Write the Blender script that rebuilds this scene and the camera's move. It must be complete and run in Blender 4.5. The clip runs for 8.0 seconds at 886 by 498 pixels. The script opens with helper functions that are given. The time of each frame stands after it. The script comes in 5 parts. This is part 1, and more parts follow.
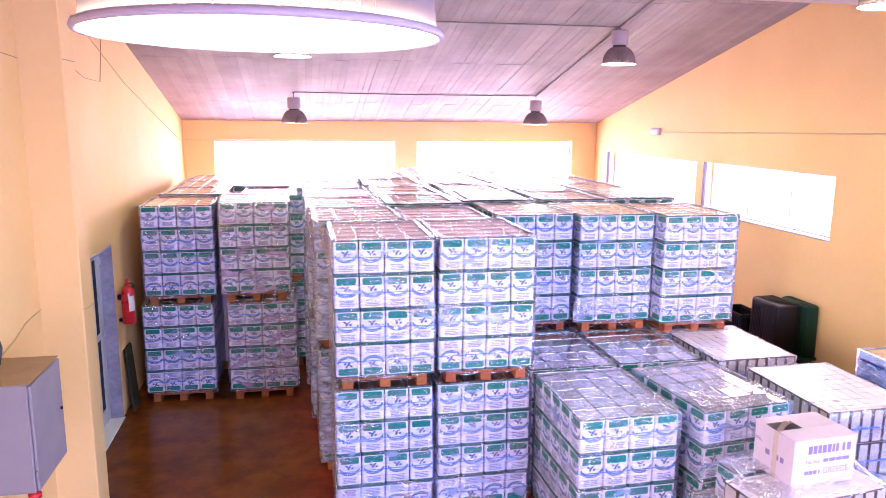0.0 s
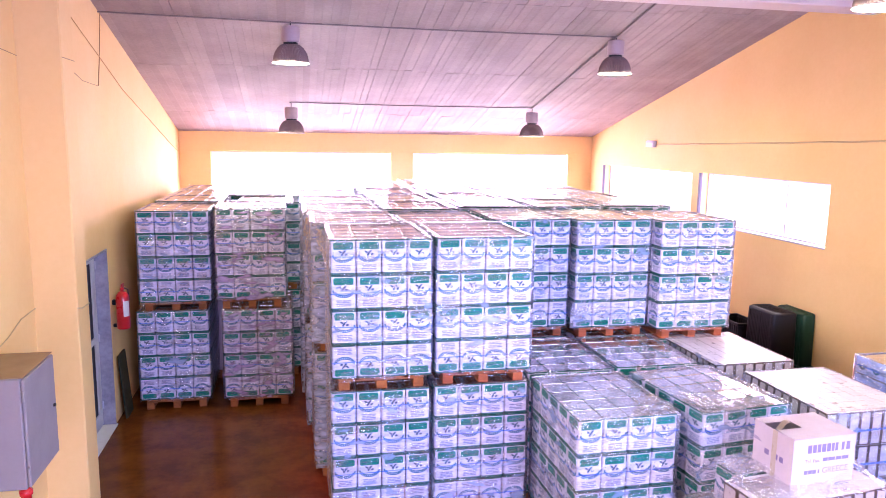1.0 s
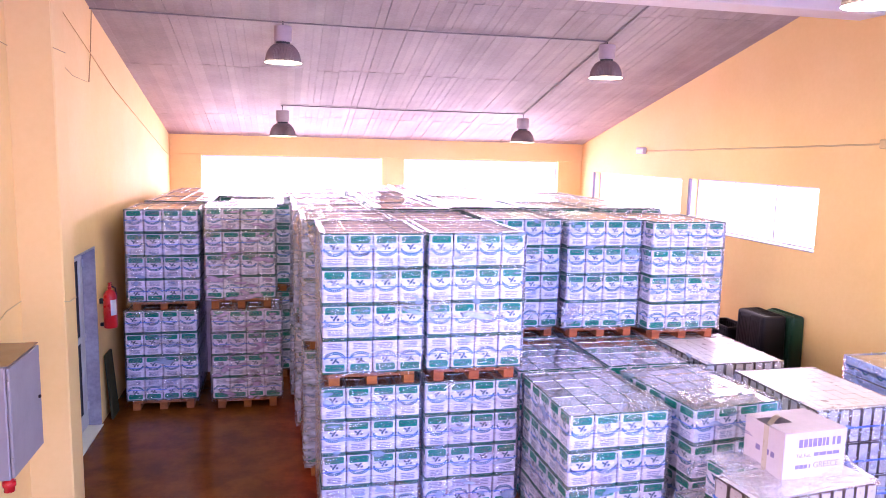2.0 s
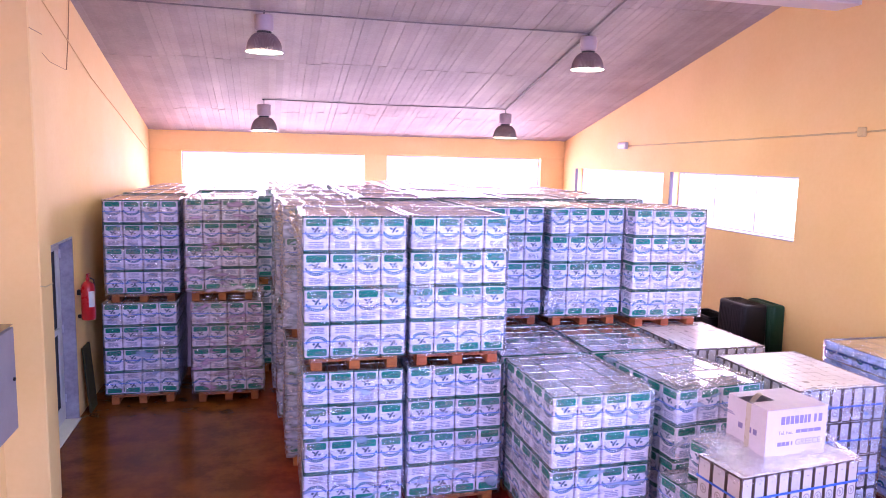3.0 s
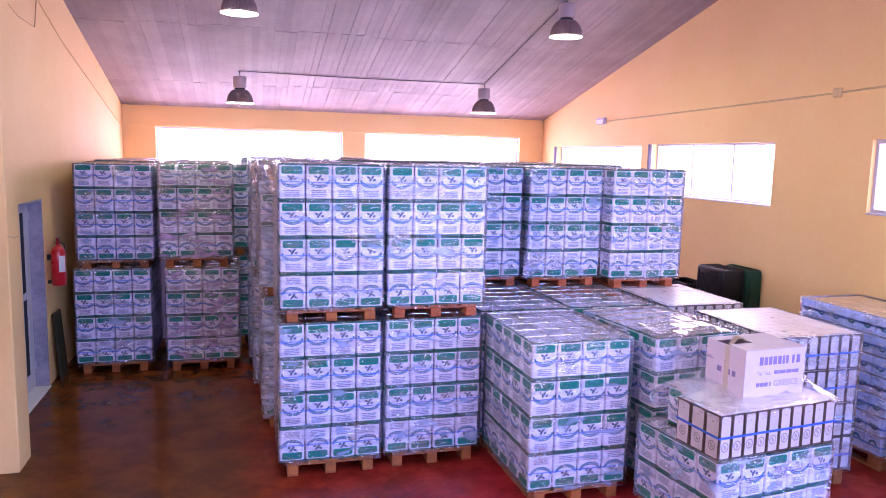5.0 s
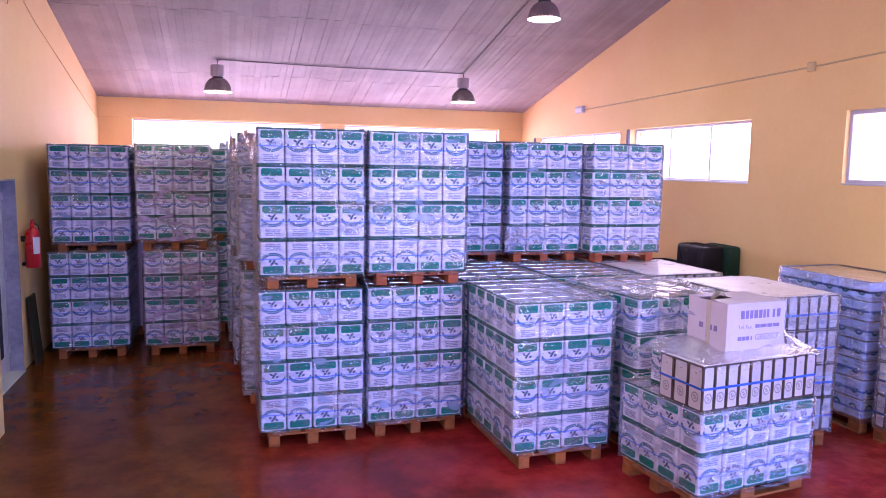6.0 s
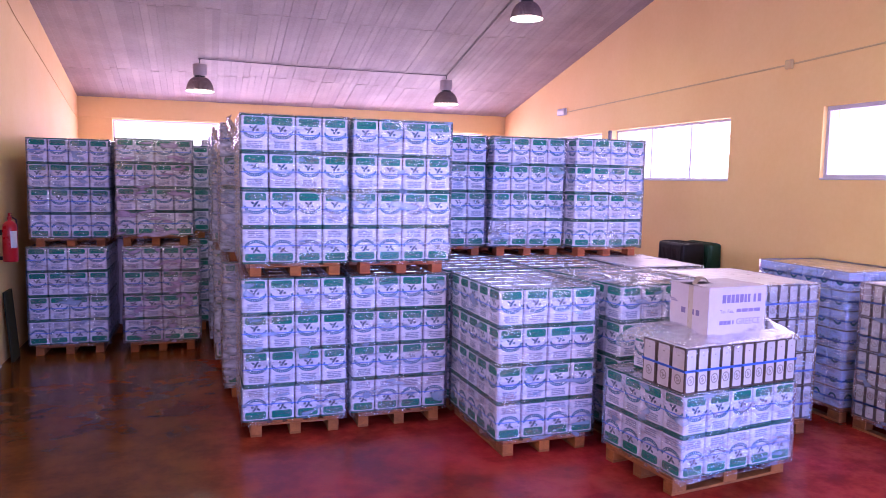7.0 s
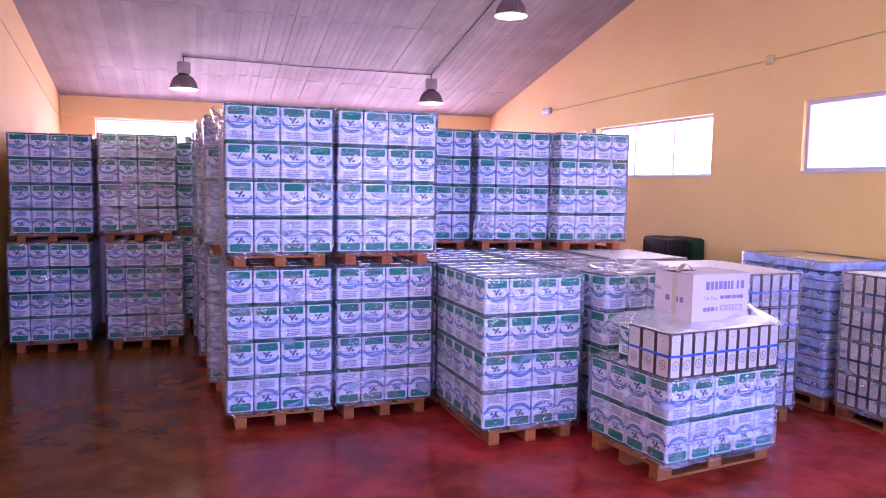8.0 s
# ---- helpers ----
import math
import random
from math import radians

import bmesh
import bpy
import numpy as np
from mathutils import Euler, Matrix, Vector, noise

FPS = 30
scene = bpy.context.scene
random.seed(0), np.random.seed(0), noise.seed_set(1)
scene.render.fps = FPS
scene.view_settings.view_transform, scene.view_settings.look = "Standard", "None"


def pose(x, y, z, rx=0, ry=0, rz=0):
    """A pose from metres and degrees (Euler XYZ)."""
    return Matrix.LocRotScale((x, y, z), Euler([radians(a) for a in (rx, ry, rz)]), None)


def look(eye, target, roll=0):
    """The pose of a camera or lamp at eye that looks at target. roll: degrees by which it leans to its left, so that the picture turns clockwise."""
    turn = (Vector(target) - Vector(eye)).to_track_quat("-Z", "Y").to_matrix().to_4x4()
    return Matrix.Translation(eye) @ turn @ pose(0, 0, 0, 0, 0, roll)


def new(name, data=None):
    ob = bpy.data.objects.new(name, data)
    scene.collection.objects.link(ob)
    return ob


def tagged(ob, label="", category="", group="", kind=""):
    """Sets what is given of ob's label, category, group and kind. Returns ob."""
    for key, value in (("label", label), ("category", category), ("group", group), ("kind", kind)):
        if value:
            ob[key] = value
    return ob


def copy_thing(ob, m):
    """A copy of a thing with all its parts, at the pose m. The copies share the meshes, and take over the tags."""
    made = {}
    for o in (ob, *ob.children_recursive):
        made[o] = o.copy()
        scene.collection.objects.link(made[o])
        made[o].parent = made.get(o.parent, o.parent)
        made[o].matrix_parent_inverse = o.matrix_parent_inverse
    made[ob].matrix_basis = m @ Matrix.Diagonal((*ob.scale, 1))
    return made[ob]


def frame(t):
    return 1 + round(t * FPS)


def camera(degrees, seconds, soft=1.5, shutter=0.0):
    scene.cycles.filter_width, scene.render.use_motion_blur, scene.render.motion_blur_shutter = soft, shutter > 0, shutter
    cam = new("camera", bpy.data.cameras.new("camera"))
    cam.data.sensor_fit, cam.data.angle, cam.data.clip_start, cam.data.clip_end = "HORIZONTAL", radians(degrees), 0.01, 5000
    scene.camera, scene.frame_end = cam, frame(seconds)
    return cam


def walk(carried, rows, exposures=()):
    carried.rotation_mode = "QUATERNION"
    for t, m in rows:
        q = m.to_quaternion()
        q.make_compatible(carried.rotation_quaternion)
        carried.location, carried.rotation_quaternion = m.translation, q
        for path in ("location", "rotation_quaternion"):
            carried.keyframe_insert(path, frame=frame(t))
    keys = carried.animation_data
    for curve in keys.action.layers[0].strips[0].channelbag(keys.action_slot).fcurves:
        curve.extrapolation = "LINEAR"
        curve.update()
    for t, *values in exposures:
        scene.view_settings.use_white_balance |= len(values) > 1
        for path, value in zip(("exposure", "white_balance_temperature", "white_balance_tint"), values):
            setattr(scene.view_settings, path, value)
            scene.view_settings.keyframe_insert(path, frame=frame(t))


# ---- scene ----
cam = camera(63.0, 8.0, soft=0.85)
PATH = [
    (0, (0.033, 0.021, 4.001), (0.416, 1.951, 3.64), 0.5),
    (0.5, (0.022, 0.015, 3.91), (0.413, 1.948, 3.578), 0.6),
    (1, (0.006, 0.003, 3.814), (0.404, 1.939, 3.509), 0.8),
    (1.5, (0.0, 0.005, 3.731), (0.406, 1.942, 3.446), 1.0),
    (1.7, (-0.014, 0.004, 3.701), (0.4, 1.94, 3.423), 1.2),
    (2.8, (-0.01, -0.007, 3.47), (0.454, 1.922, 3.219), 1.2),
    (3, (-0.005, 0.002, 3.433), (0.468, 1.93, 3.182), 1.3),
    (3.5, (-0.009, 0.008, 3.33), (0.482, 1.931, 3.08), 1.3),
    (4, (-0.005, 0.008, 3.217), (0.502, 1.926, 2.965), 1.3),
    (4.5, (0.003, 0.01, 3.115), (0.522, 1.924, 2.858), 1.2),
    (4.7, (0.014, 0.016, 3.058), (0.538, 1.929, 2.802), 1.3),
    (5.8, (0.022, 0.005, 2.699), (0.579, 1.911, 2.457), 1.0),
    (6, (0.012, -0.006, 2.575), (0.592, 1.895, 2.349), 0.9),
    (6.5, (0.007, -0.011, 2.448), (0.613, 1.884, 2.242), 0.9),
    (7, (-0.003, -0.023, 2.356), (0.624, 1.866, 2.165), 1.1),
    (7.5, (-0.003, -0.033, 2.281), (0.644, 1.851, 2.1), 1.0),
    (8, (-0.005, -0.04, 2.215), (0.66, 1.838, 2.041), 1.0),
]
# the clip's camera closes down and drifts towards magenta and blue as it sinks
EXPOSURES = [(0.0, 0.15, 6220, 27), (1.7, 0.15, 6170, 27), (3.0, -0.13, 5970, 31), (3.5, -0.20, 5920, 33), (4.7, -0.34, 5800, 34), (6.0, -0.65, 5710, 37), (8.0, -0.63, 5710, 40)]
walk(cam, [(t, look(eye, target, roll)) for t, eye, target, roll in PATH], EXPOSURES)

cam.data.dof.use_dof = False

# ---- world, daylight, lamps' strengths ----
GLARE = 9.0          # watts per square metre scale of the sky lights in the openings
world = bpy.data.worlds.new("daylight")
scene.world = world
world.use_nodes = True
wn = world.node_tree.nodes
sky = wn.new("ShaderNodeTexSky")
sky.sky_type = 'NISHITA'
sky.sun_disc = False
sky.sun_elevation, sky.sun_rotation = radians(52), radians(112)
wn["Background"].inputs[1].default_value = 0.15
world.node_tree.links.new(sky.outputs[0], wn["Background"].inputs[0])

sun_data = bpy.data.lights.new("sun", 'SUN')
sun_data.energy, sun_data.angle, sun_data.color = 3.0, radians(0.5), (1.0, 0.95, 0.88)
sun = new("sun", sun_data)
sun.matrix_world = look((14, 20, 22), (2, 12, 0))


def sky_light(name, centre, towards, width, height, power, colour=(0.78, 0.80, 1.0), spread=180):
    """The sky's light coming in at an opening."""
    d = bpy.data.lights.new(name, 'AREA')
    d.shape, d.size, d.size_y, d.energy, d.color = 'RECTANGLE', width, height, power, colour
    d.spread = radians(spread)
    ob = new(name, d)
    ob.matrix_world = look(centre, towards)
    return ob


# ---- materials ----
def material(name):
    m = bpy.data.materials.new(name)
    m.use_nodes = True
    n, l = m.node_tree.nodes, m.node_tree.links
    return m, n, l, n["Principled BSDF"]


def node(n, kind, **values):
    k = n.new(kind)
    for key, v in values.items():
        k.inputs[key].default_value = v
    return k


def surface(name, colour, other, rough=0.6, metal=0.0, fine=40.0, broad=1.5, amount=0.5, bump=0.15, depth=0.003,
            space="Object", spread=0.0, coat=0.0, rough_var=0.15, island=False, specular=0.5):
    """A paint, wood or metal: two colours mixed by a broad and a fine noise, fine relief, uneven gloss."""
    m, n, l, b = material(name)
    if space == "World":
        vec = n.new("ShaderNodeNewGeometry").outputs["Position"]
    else:
        vec = n.new("ShaderNodeTexCoord").outputs["Object"]
    info = n.new("ShaderNodeObjectInfo")
    shift = n.new("ShaderNodeVectorMath")
    shift.operation = 'MULTIPLY_ADD'
    shift.inputs[1].default_value = (1, 1, 1)
    rnd = n.new("ShaderNodeCombineXYZ")
    grow = n.new("ShaderNodeMath")
    grow.operation = 'MULTIPLY'
    grow.inputs[1].default_value = 0.0 if space == "World" else 37.0
    l.new(info.outputs["Random"], grow.inputs[0])
    for i in range(3):
        l.new(grow.outputs[0], rnd.inputs[i])
    l.new(vec, shift.inputs[0])
    l.new(rnd.outputs[0], shift.inputs[2])
    big = node(n, "ShaderNodeTexNoise", Scale=broad, Detail=4.0, Roughness=0.6)
    small = node(n, "ShaderNodeTexNoise", Scale=fine, Detail=5.0, Roughness=0.65)
    l.new(shift.outputs[0], big.inputs["Vector"])
    l.new(shift.outputs[0], small.inputs["Vector"])
    mixed = n.new("ShaderNodeMath")
    mixed.operation = 'MULTIPLY_ADD'
    mixed.inputs[1].default_value = 0.35
    l.new(small.outputs[0], mixed.inputs[0])
    half = n.new("ShaderNodeMath")
    half.operation = 'MULTIPLY'
    half.inputs[1].default_value = 0.65
    l.new(big.outputs[0], half.inputs[0])
    l.new(half.outputs[0], mixed.inputs[2])
    ramp = n.new("ShaderNodeMapRange")
    ramp.inputs[1].default_value, ramp.inputs[2].default_value = 0.36, 0.64
    ramp.inputs[3].default_value, ramp.inputs[4].default_value = 0.0, amount
    l.new(mixed.outputs[0], ramp.inputs[0])
    mix = n.new("ShaderNodeMix")
    mix.data_type = 'RGBA'
    mix.inputs[6].default_value, mix.inputs[7].default_value = (*colour, 1), (*other, 1)
    l.new(ramp.outputs[0], mix.inputs[0])
    last = mix.outputs[2]
    if spread:
        hsv = n.new("ShaderNodeHueSaturation")
        val = n.new("ShaderNodeMapRange")
        val.inputs[3].default_value, val.inputs[4].default_value = 1 - spread, 1 + spread
        if island:
            l.new(n.new("ShaderNodeNewGeometry").outputs["Random Per Island"], val.inputs[0])
        else:
            l.new(info.outputs["Random"], val.inputs[0])
        l.new(val.outputs[0], hsv.inputs["Value"])
        l.new(last, hsv.inputs["Color"])
        last = hsv.outputs[0]
    l.new(last, b.inputs["Base Color"])
    gloss = n.new("ShaderNodeMapRange")
    gloss.inputs[3].default_value, gloss.inputs[4].default_value = max(0.02, rough - rough_var), min(1, rough + rough_var)
    l.new(big.outputs[0], gloss.inputs[0])
    l.new(gloss.outputs[0], b.inputs["Roughness"])
    b.inputs["Metallic"].default_value = metal
    b.inputs["Specular IOR Level"].default_value = specular
    b.inputs["Coat Weight"].default_value = coat
    b.inputs["Coat Roughness"].default_value = 0.12
    if bump:
        k = node(n, "ShaderNodeBump", Strength=bump, Distance=depth)
        l.new(mixed.outputs[0], k.inputs["Height"])
        l.new(k.outputs[0], b.inputs["Normal"])
    return m


WALL = surface("cream_yellow_wall_paint", (0.84, 0.565, 0.235), (0.79, 0.51, 0.195), 0.75, fine=18, broad=0.7, amount=0.8, bump=0.25, depth=0.004, space="World")
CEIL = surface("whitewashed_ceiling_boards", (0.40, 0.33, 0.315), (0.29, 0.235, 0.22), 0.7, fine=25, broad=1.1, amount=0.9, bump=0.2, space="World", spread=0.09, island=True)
BEAM = surface("painted_concrete", (0.66, 0.6, 0.58), (0.56, 0.5, 0.48), 0.8, fine=22, broad=1.0, space="World")
OUTSIDE = surface("pale_yard_concrete", (0.62, 0.6, 0.57), (0.5, 0.48, 0.45), 0.9, fine=3, broad=0.2, space="World")
WHITE = surface("white_printed_tinplate", (0.69, 0.64, 0.77), (0.62, 0.57, 0.69), 0.32, fine=60, broad=5, amount=0.5, bump=0.12, depth=0.002, spread=0.05)
GREEN = surface("green_print", (0.0005, 0.17, 0.125), (0.001, 0.22, 0.165), 0.45, specular=0.15, fine=80, broad=9, amount=0.8, bump=0.05)
BLUE = surface("blue_print", (0.010, 0.110, 0.20), (0.018, 0.145, 0.26), 0.45, specular=0.15, fine=80, broad=12, amount=0.8, bump=0.05)
NAVY = surface("dark_leaf_print", (0.012, 0.05, 0.10), (0.02, 0.07, 0.14), 0.35, fine=80, broad=12, amount=0.8, bump=0.05)
GREYTEXT = surface("grey_small_print", (0.17, 0.18, 0.31), (0.26, 0.27, 0.41), 0.4, fine=120, broad=30, amount=1.0, bump=0.0)
PALEBLUE = surface("pale_blue_printed_tinplate", (0.41, 0.50, 0.83), (0.35, 0.44, 0.78), 0.34, fine=60, broad=6, amount=0.6, bump=0.12, depth=0.002, spread=0.05)
TIN = surface("bare_tinplate", (0.84, 0.80, 0.81), (0.70, 0.66, 0.67), 0.18, 0.82, fine=30, broad=6, amount=0.8, bump=0.3, depth=0.002, spread=0.12, rough_var=0.06)
SEAM = surface("dull_seamed_tin_rim", (0.018, 0.13, 0.105), (0.012, 0.08, 0.065), 0.5, 0.1, specular=0.2, fine=40, broad=8, amount=0.8, bump=0.2, depth=0.002)
CANTOP = surface("dull_can_lid", (0.84, 0.80, 0.84), (0.74, 0.70, 0.74), 0.32, 0.35, fine=40, broad=6, amount=0.7, bump=0.2, depth=0.002, spread=0.05)
BRONZE = surface("dark_bronze_lacquer", (0.085, 0.060, 0.048), (0.13, 0.095, 0.075), 0.35, 0.3, fine=50, broad=6, amount=0.6, bump=0.1, depth=0.002)
GOLDPRINT = surface("dull_gold_print", (0.36, 0.31, 0.29), (0.27, 0.23, 0.22), 0.4, fine=120, broad=30, amount=1.0, bump=0.0)
SILVERLABEL = surface("pale_grey_can_panel", (0.60, 0.54, 0.55), (0.48, 0.43, 0.42), 0.33, 0.15, fine=60, broad=7, amount=0.6, bump=0.08, depth=0.002, spread=0.05)
WOOD = surface("pallet_wood", (0.38, 0.115, 0.022), (0.22, 0.062, 0.013), 0.75, fine=45, broad=7, amount=1.0, bump=0.5, depth=0.004, spread=0.25)
REDWOOD = surface("orange_stained_pallet_wood", (0.42, 0.10, 0.03), (0.27, 0.062, 0.02), 0.7, fine=45, broad=7, amount=1.0, bump=0.5, depth=0.004, spread=0.2)
STRAP = surface("blue_plastic_strap", (0.07, 0.20, 0.78), (0.10, 0.25, 0.85), 0.35, fine=90, broad=9, amount=0.6, bump=0.1)
METALGREY = surface("grey_enamelled_steel", (0.27, 0.235, 0.25), (0.23, 0.20, 0.215), 0.5, fine=40, broad=3, amount=0.6, bump=0.1, depth=0.002)
REFLECTOR = surface("spun_aluminium_reflector", (0.27, 0.185, 0.185), (0.20, 0.14, 0.135), 0.45, 0.25, fine=30, broad=5, amount=0.6, bump=0.1, depth=0.002)
LAMPHOUSING = surface("pale_lamp_housing", (0.43, 0.34, 0.36), (0.35, 0.27, 0.29), 0.5, fine=40, broad=5, amount=0.6)
CABLE = surface("grey_conduit_plastic", (0.20, 0.165, 0.165), (0.15, 0.125, 0.12), 0.6, fine=40, broad=5)
WIRE = surface("brown_wire", (0.46, 0.26, 0.10), (0.38, 0.20, 0.08), 0.6, fine=40, broad=5)
WALLCABLE = surface("cream_painted_conduit", (0.62, 0.44, 0.20), (0.54, 0.38, 0.17), 0.6, fine=40, broad=5)
BLACKCABLE = surface("black_rubber_cable", (0.02, 0.02, 0.022), (0.03, 0.03, 0.03), 0.5, fine=40, broad=5)
FRAMEPAINT = surface("white_aluminium_frame", (0.52, 0.49, 0.58), (0.44, 0.42, 0.50), 0.4, fine=40, broad=4, amount=0.5)
# frame colour with the shade of the far reveal put into it
SHADED_JAMB = surface("violet_shaded_jamb", (0.10, 0.085, 0.14), (0.075, 0.065, 0.11), 0.5, 0.2, fine=40, broad=4, amount=0.5)
MARBLE = surface("grey_veined_marble", (0.40, 0.37, 0.44), (0.25, 0.225, 0.28), 0.4, fine=14, broad=3.5, amount=1.0, bump=0.05)
DOORPAINT = surface("pale_door_metal", (0.60, 0.57, 0.58), (0.50, 0.47, 0.48), 0.45, 0.1, fine=40, broad=3, amount=0.7)
DARKPANEL = surface("dark_door_glazing", (0.02, 0.017, 0.022), (0.035, 0.03, 0.035), 0.55, specular=0.15, fine=20, broad=3, bump=0.02)
RED = surface("red_extinguisher_paint", (0.62, 0.015, 0.02), (0.50, 0.012, 0.016), 0.3, fine=30, broad=5, coat=0.4)
PAPER = surface("white_paper_label", (0.76, 0.74, 0.70), (0.66, 0.64, 0.6), 0.6, fine=60, broad=8)
BLACK = surface("black_plastic", (0.007, 0.006, 0.008), (0.012, 0.011, 0.013), 0.45, specular=0.3, fine=50, broad=6, amount=0.7, bump=0.1)
DARKGREEN = surface("dark_green_plastic", (0.006, 0.035, 0.018), (0.010, 0.05, 0.026), 0.45, specular=0.3, fine=50, broad=6, amount=0.7, bump=0.1)
CARDBOARD = surface("white_lined_cardboard", (0.63, 0.53, 0.60), (0.56, 0.47, 0.53), 0.8, fine=35, broad=6, amount=0.7, bump=0.2, depth=0.003)
KRAFT = surface("brown_cardboard_inside", (0.36, 0.24, 0.14), (0.28, 0.18, 0.10), 0.85, fine=35, broad=6)
TAPE = surface("brown_packing_tape", (0.55, 0.44, 0.36), (0.48, 0.38, 0.31), 0.3, fine=50, broad=8, amount=0.6)
INK = surface("purple_grey_ink", (0.20, 0.15, 0.32), (0.28, 0.22, 0.40), 0.7, fine=90, broad=20, amount=0.9, bump=0)
DARKBOARD = surface("dark_plywood", (0.035, 0.03, 0.016), (0.055, 0.047, 0.026), 0.8, specular=0.1, fine=30, broad=4, amount=0.8)


def floor_material():
    """Red-brown floor paint on concrete, worn to bare patches, with a dull coat."""
    m, n, l, b = material("red_brown_floor_paint")
    pos = n.new("ShaderNodeNewGeometry").outputs["Position"]
    big = node(n, "ShaderNodeTexNoise", Scale=0.55, Detail=7.0, Roughness=0.6, Distortion=0.6)
    mid = node(n, "ShaderNodeTexNoise", Scale=2.6, Detail=8.0, Roughness=0.7)
    fine = node(n, "ShaderNodeTexNoise", Scale=55.0, Detail=4.0, Roughness=0.6)
    for k in (big, mid, fine):
        l.new(pos, k.inputs["Vector"])
    ramp = n.new("ShaderNodeValToRGB")
    ramp.color_ramp.elements[0].position, ramp.color_ramp.elements[0].color = 0.36, (0.22, 0.024, 0.010, 1)
    ramp.color_ramp.elements[1].position, ramp.color_ramp.elements[1].color = 0.66, (0.46, 0.030, 0.034, 1)
    e = ramp.color_ramp.elements.new(0.52)
    e.color = (0.38, 0.030, 0.022, 1)
    l.new(big.outputs[0], ramp.inputs[0])
    stain = n.new("ShaderNodeMapRange")
    stain.inputs[1].default_value, stain.inputs[2].default_value = 0.40, 0.60
    stain.inputs[3].default_value, stain.inputs[4].default_value = 0.66, 1.10
    l.new(mid.outputs[0], stain.inputs[0])
    dirty = n.new("ShaderNodeVectorMath")
    dirty.operation = 'SCALE'
    l.new(ramp.outputs[0], dirty.inputs[0])
    l.new(stain.outputs[0], dirty.inputs["Scale"])
    worn = n.new("ShaderNodeMapRange")
    worn.inputs[1].default_value, worn.inputs[2].default_value = 0.50, 0.80
    worn.inputs[4].default_value = 0.30
    l.new(mid.outputs[0], worn.inputs[0])
    mix = n.new("ShaderNodeMix")
    mix.data_type = 'RGBA'
    mix.inputs[7].default_value = (0.34, 0.10, 0.035, 1)
    l.new(worn.outputs[0], mix.inputs[0])
    l.new(dirty.outputs[0], mix.inputs[6])
    sep = n.new("ShaderNodeSeparateXYZ")
    l.new(pos, sep.inputs[0])
    # browner towards low x, the edge broken up by the broad noise
    leftward = n.new("ShaderNodeMath")
    leftward.operation = 'MULTIPLY_ADD'
    leftward.inputs[1].default_value = 2.4
    l.new(big.outputs[0], leftward.inputs[0])
    neg = n.new("ShaderNodeMath")
    neg.operation = 'MULTIPLY'
    neg.inputs[1].default_value = -1.0
    l.new(sep.outputs[0], neg.inputs[0])
    l.new(neg.outputs[0], leftward.inputs[2])
    aisle = n.new("ShaderNodeMapRange")
    aisle.interpolation_type = 'SMOOTHSTEP'
    aisle.inputs[1].default_value, aisle.inputs[2].default_value = 0.2, 1.7
    aisle.inputs[4].default_value = 0.92
    l.new(leftward.outputs[0], aisle.inputs[0])
    brown = n.new("ShaderNodeMix")
    brown.data_type = 'RGBA'
    left_brown = n.new("ShaderNodeVectorMath")
    left_brown.operation = 'SCALE'
    left_brown.inputs[0].default_value = (0.15, 0.050, 0.006)
    l.new(stain.outputs[0], left_brown.inputs["Scale"])
    l.new(left_brown.outputs[0], brown.inputs[7])
    l.new(aisle.outputs[0], brown.inputs[0])
    l.new(mix.outputs[2], brown.inputs[6])
    l.new(brown.outputs[2], b.inputs["Base Color"])
    rough = n.new("ShaderNodeMapRange")
    rough.inputs[1].default_value, rough.inputs[2].default_value = 0.3, 0.7
    rough.inputs[3].default_value, rough.inputs[4].default_value = 0.15, 0.24
    l.new(mid.outputs[0], rough.inputs[0])
    l.new(rough.outputs[0], b.inputs["Roughness"])
    b.inputs["Specular IOR Level"].default_value = 0.20
    bump = node(n, "ShaderNodeBump", Strength=0.07, Distance=0.004)
    add = n.new("ShaderNodeMath")
    l.new(mid.outputs[0], add.inputs[0])
    l.new(fine.outputs[0], add.inputs[1])
    l.new(add.outputs[0], bump.inputs["Height"])
    l.new(bump.outputs[0], b.inputs["Normal"])
    return m


FLOOR = floor_material()


